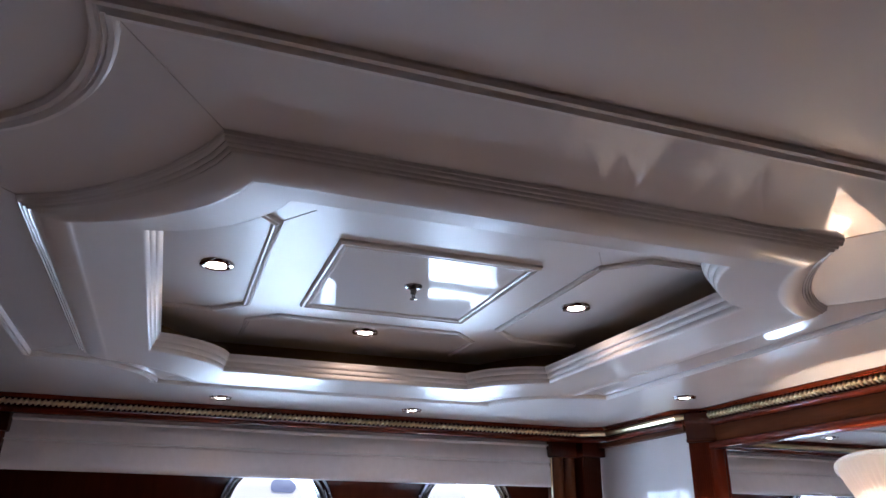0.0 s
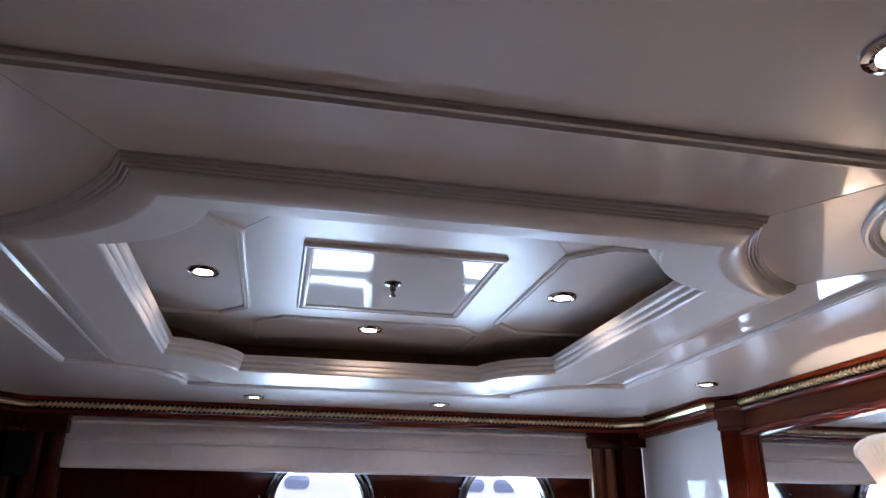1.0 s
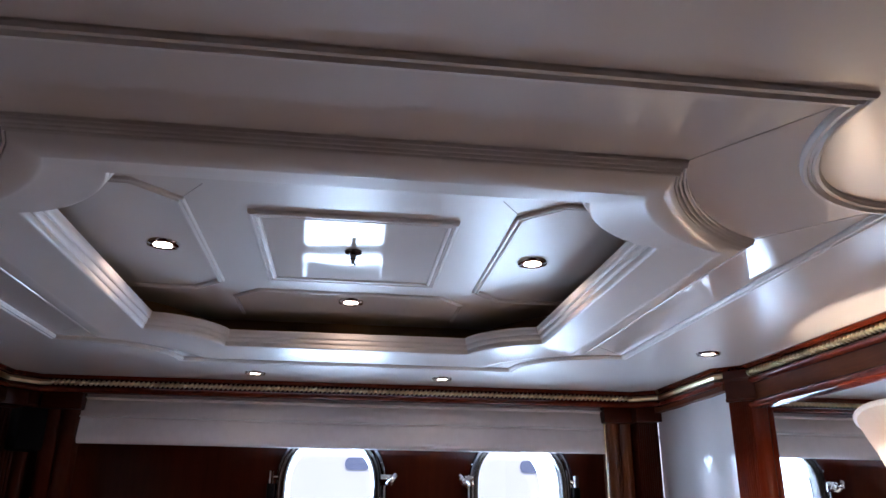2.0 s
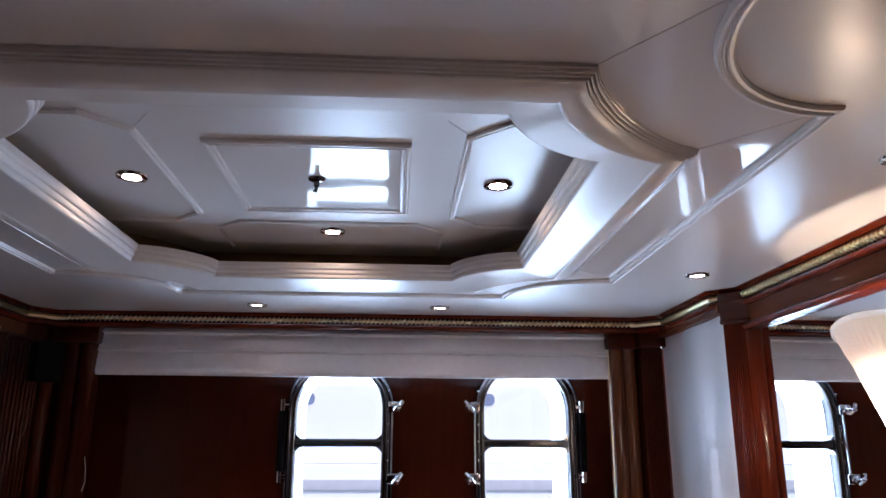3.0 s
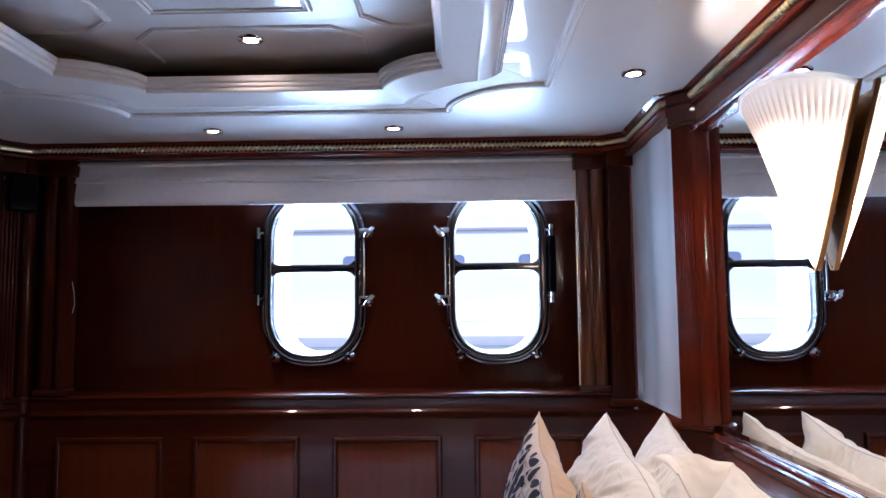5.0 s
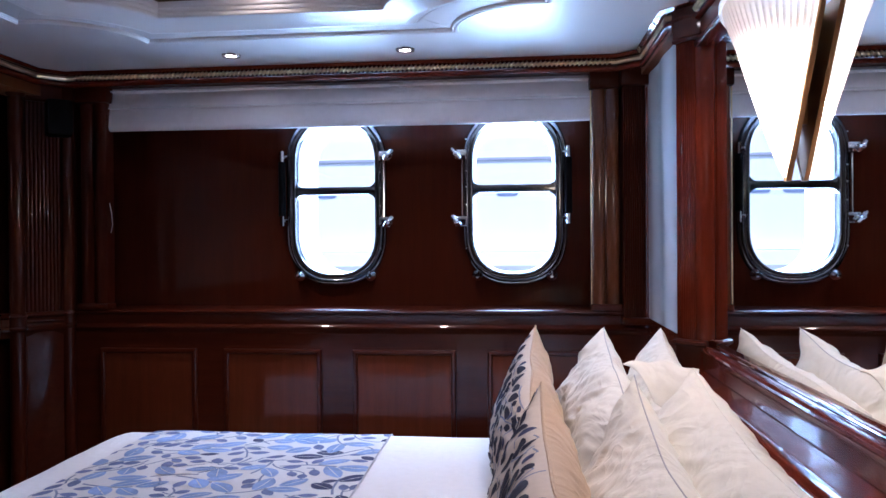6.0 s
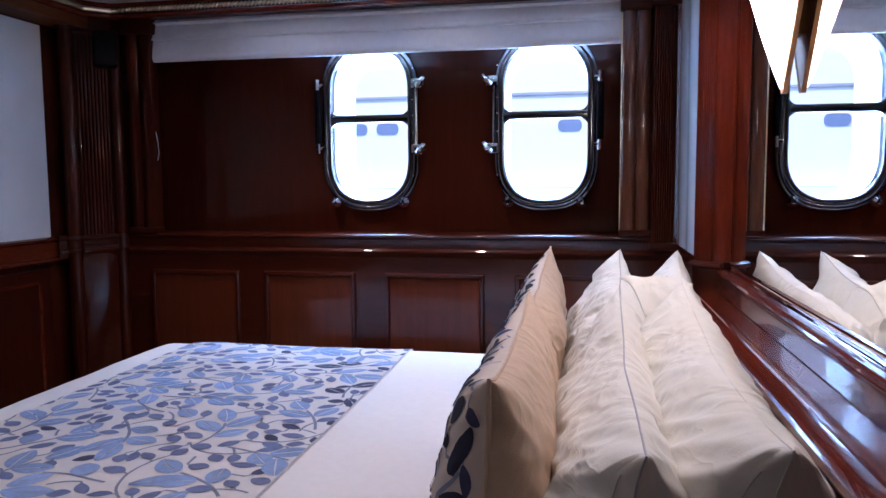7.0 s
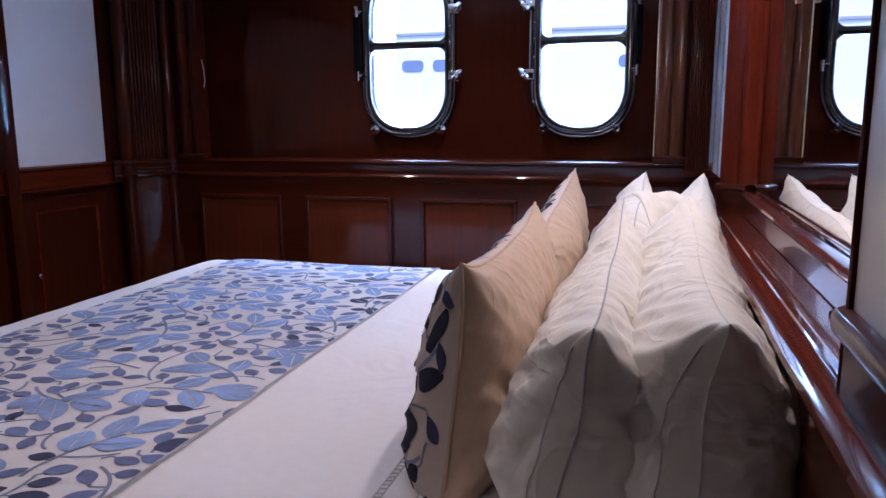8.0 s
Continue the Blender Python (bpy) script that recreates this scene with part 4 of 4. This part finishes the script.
def print_on(parent, pieces, place, fine=1, ink=False):
    looks = (("pale_leaf_print", MID if ink else BLUE, "pale blue printed leaves"), ("blue_leaf_print", NAVY if ink else MID, "mid blue printed leaves"), ("dark_leaf_print", INK if ink else NAVY, "dark blue printed leaves"), ("stalk_print", STEM, "grey-blue printed stalks"))
    for k, (quads, (name, mat, label)) in enumerate(zip(pieces, looks)):
        bm = bmesh.new()
        for a, b, c, d in quads:
            # split each piece so that it follows a rounded cloth
            grid = [[bm.verts.new(place(*((1 - v) * ((1 - u) * p + u * q) + v * ((1 - u) * r + u * t) for p, q, r, t in zip(a, b, d, c)), 0.0008 + 0.0003 * (3 - k))) for u in np.linspace(0, 1, fine + 1)] for v in np.linspace(0, 1, fine + 1)]
            for g0, g1 in zip(grid, grid[1:]):
                for n in range(fine):
                    bm.faces.new((g0[n], g0[n + 1], g1[n + 1], g1[n]))
        tagged(part(name, bm, mat, parent, label, 60), kind="stuff")


INK = material("navy_print", (0.014, 0.016, 0.040), 0.85, scale=120, vary=0.35)
PIPE = material("grey_piping", (0.46, 0.46, 0.50), 0.8, vary=0.1)
SEAM = material("grey_seam", (0.50, 0.45, 0.41), 0.85, vary=0.1)
STEM = material("grey_blue_print", (0.20, 0.23, 0.34), 0.85, scale=120, vary=0.2)
RX0, RX1 = 0.13, 1.02


def runner_at(x, y, lift=0.0):
    z = soft_top(x, y) + 0.006 + lift
    d = y - 2.45
    if d > -0.07:
        z -= 0.35 * 0.07 * ((d + 0.07) / 0.07) ** 2
    d = -0.05 - x
    if d > -0.10:
        z -= 0.35 * 0.10 * ((d + 0.10) / 0.10) ** 2
    return (x, y, z)


runner = thing("bed_runner", (0.56, 1.5, BZ), "cream bed runner printed with blue leaves across the duvet", "bed runner")
runner.location = (0, 0, 0)
rows = []
for i in range(50):
    x = RX0 + (RX1 - RX0) * i / 49
    rows.append([runner_at(x, 0.42 + 2.03 * j / 89) for j in range(90)])
low = [[(x, y, z - 0.006) for x, y, z in r] for r in rows]
bm = loft(rows, False)
merge(bm, loft([rows[-1], low[-1]], False))
merge(bm, loft([rows[0], low[0]], False))
SAND = material("sand_cushion_cotton", (0.60, 0.52, 0.45), 0.85, scale=400, vary=0.05, bump=0.2)
GROUND = material("cream_runner_cotton", (0.71, 0.69, 0.69), 0.85, scale=400, vary=0.04, bump=0.2)
part("cloth", bm, GROUND, runner, smooth=60)
print_on(runner, leaf_pattern(RX1 - RX0 + 0.07, 2.02, 4, 9000, lambda x, y: min(0.42, max(0.02, (x - 0.70) / 0.40, (0.36 - y) / 0.6)), 1.1), lambda x, y, l: runner_at(min(max(RX0 + x - 0.035, RX0 + 0.001), RX1 - 0.001), 0.425 + y, l))
part("piping", tube([runner_at(RX1, 0.42 + 2.03 * j / 59, 0.001) for j in range(60)], 0.0022, 6), PIPE, runner, "narrow grey edge")

# ---- pillows ----


def cushion_shape(a, b, t, seed, seam=1.0, pinch=0.06, wrinkle=0.017, open_end=False, ears=(0.05, 0.05), crest=0.62, belly=0.06, corner=1.8, soft=False):
    """Both faces of a stuffed pillow standing on its long edge, as a function of u, v in -1..1 and the face."""
    def at(u, v, face, lift=0.0):
        ear = abs(u * v) ** 6
        x = a * u * (1 - pinch * (1 - v * v) + 0.04 * ear + belly * (0.5 - 0.5 * v))
        z = b * v * (1 - pinch * (1 - u * u) + 0.06 * ear)
        tall = 1 - ((v + 0.35) / 1.35) ** 2 if v > -0.35 else 1 - ((-0.35 - v) / 0.65) ** 4
        full = max(0, 1 - abs(u) ** (8.0 if seam != 1 else 12.0)) ** 0.5 * max(0, tall) ** crest
        if soft and u < 0:
            full = max(0, 1 - abs(u) ** 4) ** 0.6 * max(0, tall) ** crest
        if open_end and u < 0:
            full = max(0, 1 - abs(u) ** 16) ** 0.5 * (1 - 0.12 * abs(u) ** 3) * max(0, tall) ** crest
        big = noise.noise((u * 2.1 + seed, v * 1.8, face * 3 + seed))
        crease = 1 - 2 * abs(noise.noise((u * 5 + v * 2.5 + seed, v * 1.6 - u, seed + face)))
        fine = 1 - 2 * abs(noise.noise((u * 11 + seed, v * 3.0 + u * 2, seed * 2 + face)))
        pucker = (1 - 2.2 * abs(noise.noise((u * 26 + seed, v * 2.2 + u * 3, seed + face * 2)))) * (max(abs(v), abs(u) * 0.8) ** 3) * (0.6 + noise.noise((u * 4, seed, 7)))
        gather = (1 - 2.4 * abs(noise.noise((u * 9 + seed * 3 + v * 2.5, v * 2.5, face)))) * max(0, v) ** 1.5 * (0.5 + noise.noise((u * 3, seed, 4)))
        d = t * (1.0 if face < 0 else seam) * full + wrinkle * (1.4 * big + 1.0 * crease + 0.28 * fine + 0.35 * gather + 0.2 * pucker) * full ** 0.4 * (0.5 + 0.5 * max(abs(u), abs(v))) * (0.35 if open_end and u < -0.97 else 1.0) + lift
        bow = 0.016 * noise.noise((u * 1.3, v * 1.1, seed + 9))
        lift_ear = (ears[0] * max(0, -u) ** corner + ears[1] * max(0, u) ** corner) * max(0, v) ** 1.5
        return Vector((face * d + bow, x, b * 0.94 + z + lift_ear))
    return at


def pillow(name, m, a, b, t, seed, mat, label, category, group, back=None, pattern=False, piping=None, seam=1.0, open_end=False, ears=(0.05, 0.05), crest=0.60, corner=1.8, soft=False):
    ob = thing(name, (0, 0, 0), label, category, group)
    ob.matrix_world = m
    at = cushion_shape(a, b, t, seed, seam, open_end=open_end, ears=ears, crest=crest, belly=0.20 if pattern else 0.06, wrinkle=0.009 if pattern else 0.017, corner=corner, soft=soft)
    nu, nv = 150, 60

    def spaced(k, n):
        """Steps that crowd towards the edges."""
        w = -1 + 2 * k / n
        return 0.45 * w + 0.55 * math.sin(w * math.pi / 2)

    def grid(face):
        return loft([[at(spaced(i, nu), spaced(j, nv), face) for j in range(nv + 1)] for i in range(nu + 1)], False)

    front = part("front", grid(-1), mat, ob, smooth=75)
    part("back", grid(1), back or mat, ob, smooth=75)
    edge = [at(-1 + 2 * i / 24, -1, 1) for i in range(24)] + [at(1, -1 + 2 * i / 18, 1) for i in range(18)] + [at(1 - 2 * i / 24, 1, 1) for i in range(24)] + [at(-1, 1 - 2 * i / 18, 1) for i in range(18)]
    part("piping", tube(edge, 0.0035 if pattern else 0.0015, 6, True), piping or mat, front, "corded edge")
    if open_end:
        # seam of the case running down its near end
        part("seam", tube([at(-0.988, 0.80 - 1.55 * i / 24, -1, 0.001) for i in range(25)], 0.0009, 5), SEAM, ob, "fine grey seam")
    if pattern:
        def arc_length(point):
            """Steps of -1..1 against the length run over the cloth, for laying the print evenly round the edges."""
            steps = [math.sin(math.pi / 2 * (-0.985 + 1.97 * k / 200)) for k in range(201)]
            run_ = [0.0]
            for p, q in zip(steps, steps[1:]):
                run_.append(run_[-1] + (point(q) - point(p)).length)
            return steps, run_

        us, lu = arc_length(lambda w: at(w, -0.1, -1))
        vs, lv = arc_length(lambda w: at(0.0, w, -1))
        print_on(ob, leaf_pattern(lu[-1], lv[-1], int(seed) + 31, 4000, lambda x, y: 0.85, 0.80, True), lambda x, y, l: at(float(np.interp(x, lu, us)), float(np.interp(y, lv, vs)), -1, l + 0.0012), 3, True)
    return ob


pillow("cushion", pose(1.482, 2.055, BZ - 0.005, 0, 8, 0), 0.350, 0.168, 0.090, 3, SAND, "long cushion with blue leaf print front and tan back", "cushion", "cushions on the bed", BEIGE, True, BEIGE, 1.1, ears=(-0.115, 0.075), crest=0.5, soft=True)
pillow("cushion", pose(1.517, 1.094, BZ - 0.005, 0, 3, 0), 0.366, 0.176, 0.098, 7, SAND, "plump cushion with dark leaf print front and tan back", "cushion", "cushions on the bed", BEIGE, True, BEIGE, 0.9, ears=(0.016, 0.028), crest=0.5, corner=4.0)
pillow("pillow", pose(1.700, 2.080, BZ - 0.008, 0, 14, 0), 0.420, 0.172, 0.105, 11, PILLOW, "white cotton pillow with grey piping standing on edge", "pillow", "pillows", piping=PIPE, ears=(-0.09, 0.062), crest=0.62, soft=True)
pillow("pillow", pose(1.692, 1.050, BZ - 0.008, 0, 9, 0), 0.428, 0.165, 0.110, 15, PILLOW, "white cotton pillow with grey piping standing on edge", "pillow", "pillows", piping=PIPE, open_end=True, ears=(-0.012, 0.072), crest=0.78)
far_pillow = pillow("pillow", pose(1.880, 2.085, BZ - 0.008, 0, 17, 0), 0.415, 0.175, 0.098, 21, PILLOW, "creased white pillow leaning against the ledge", "pillow", "pillows", ears=(-0.09, 0.06), crest=0.62, soft=True)
pillow("pillow", pose(1.872, 1.092, BZ - 0.008, 0, 5, 0.5), 0.465, 0.172, 0.135, 27, PILLOW, "creased white pillow leaning against the ledge", "pillow", "pillows", open_end=True, ears=(-0.012, 0.06), crest=0.68)

# loose end of the far pillow's case, folded over
inv = far_pillow.matrix_world.inverted()
rows = []
for i in range(17):
    u = i / 16
    top = Vector((1.760 + 0.185 * u, 1.76 - 0.05 * u, 0.925 + 0.035 * math.sin(math.pi * min(1, 0.25 + 0.6 * u))))
    row = []
    for j in range(9):
        v = j / 8
        low = Vector((1.815 + 0.10 * u, 1.62 + 0.02 * math.sin(u * 5), 0.86 + 0.02 * math.cos(u * 6)))
        p = top.lerp(low, v) + Vector((0, 0, 0.022 * math.sin(math.pi * v) + 0.004 * math.sin(u * 14 + v * 3)))
        row.append(inv @ p)
    rows.append(row + [p + Vector((0, 0, -0.004)) for p in row[::-1]])
part("flap", loft(rows), PILLOW, far_pillow, "loose folded end of the pillow case", 60)

# ---- outside ----
water = structure("water", box(-300, 300, 4.2, 600, -1.2, -1.0), WATER, "bright rippled harbour water")
yacht = thing("moored_yacht", (0, 26, -1.0), "white motor yacht moored across the harbour", "yacht")
yacht.location = (0, 0, 0)
part("hull", box(-60, 60, 26, 32, -1.0, 1.0, 0.1), HULL, yacht)
part("superstructure", box(-60, 60, 26.6, 31, 1.0, 9.0, 0.1), HULL, yacht)
part("deck_line", box(-60, 60, 26.5, 26.62, 4.30, 4.40, 0.01), material("grey_deck_edge", (0.34, 0.36, 0.42), 0.6), yacht)
part("fender_rail", box(-60, 60, 25.9, 26.1, 0.15, 0.50, 0.05), material("grey_rubber", (0.48, 0.50, 0.54), 0.6), yacht)
DARKGLASS = material("tinted_glass", (0.16, 0.21, 0.34), 0.1)
for x in (-9.9, -6.8, -5.6, -2.5, 1.1, 3.9, 7.3, 8.5):
    part("window", loft([[(px, y, pz) for px, pz in rounded(x - 0.42, x + 0.42, 3.0, 3.42, 0.17)] for y in (26.56, 26.62)]), DARKGLASS, yacht)
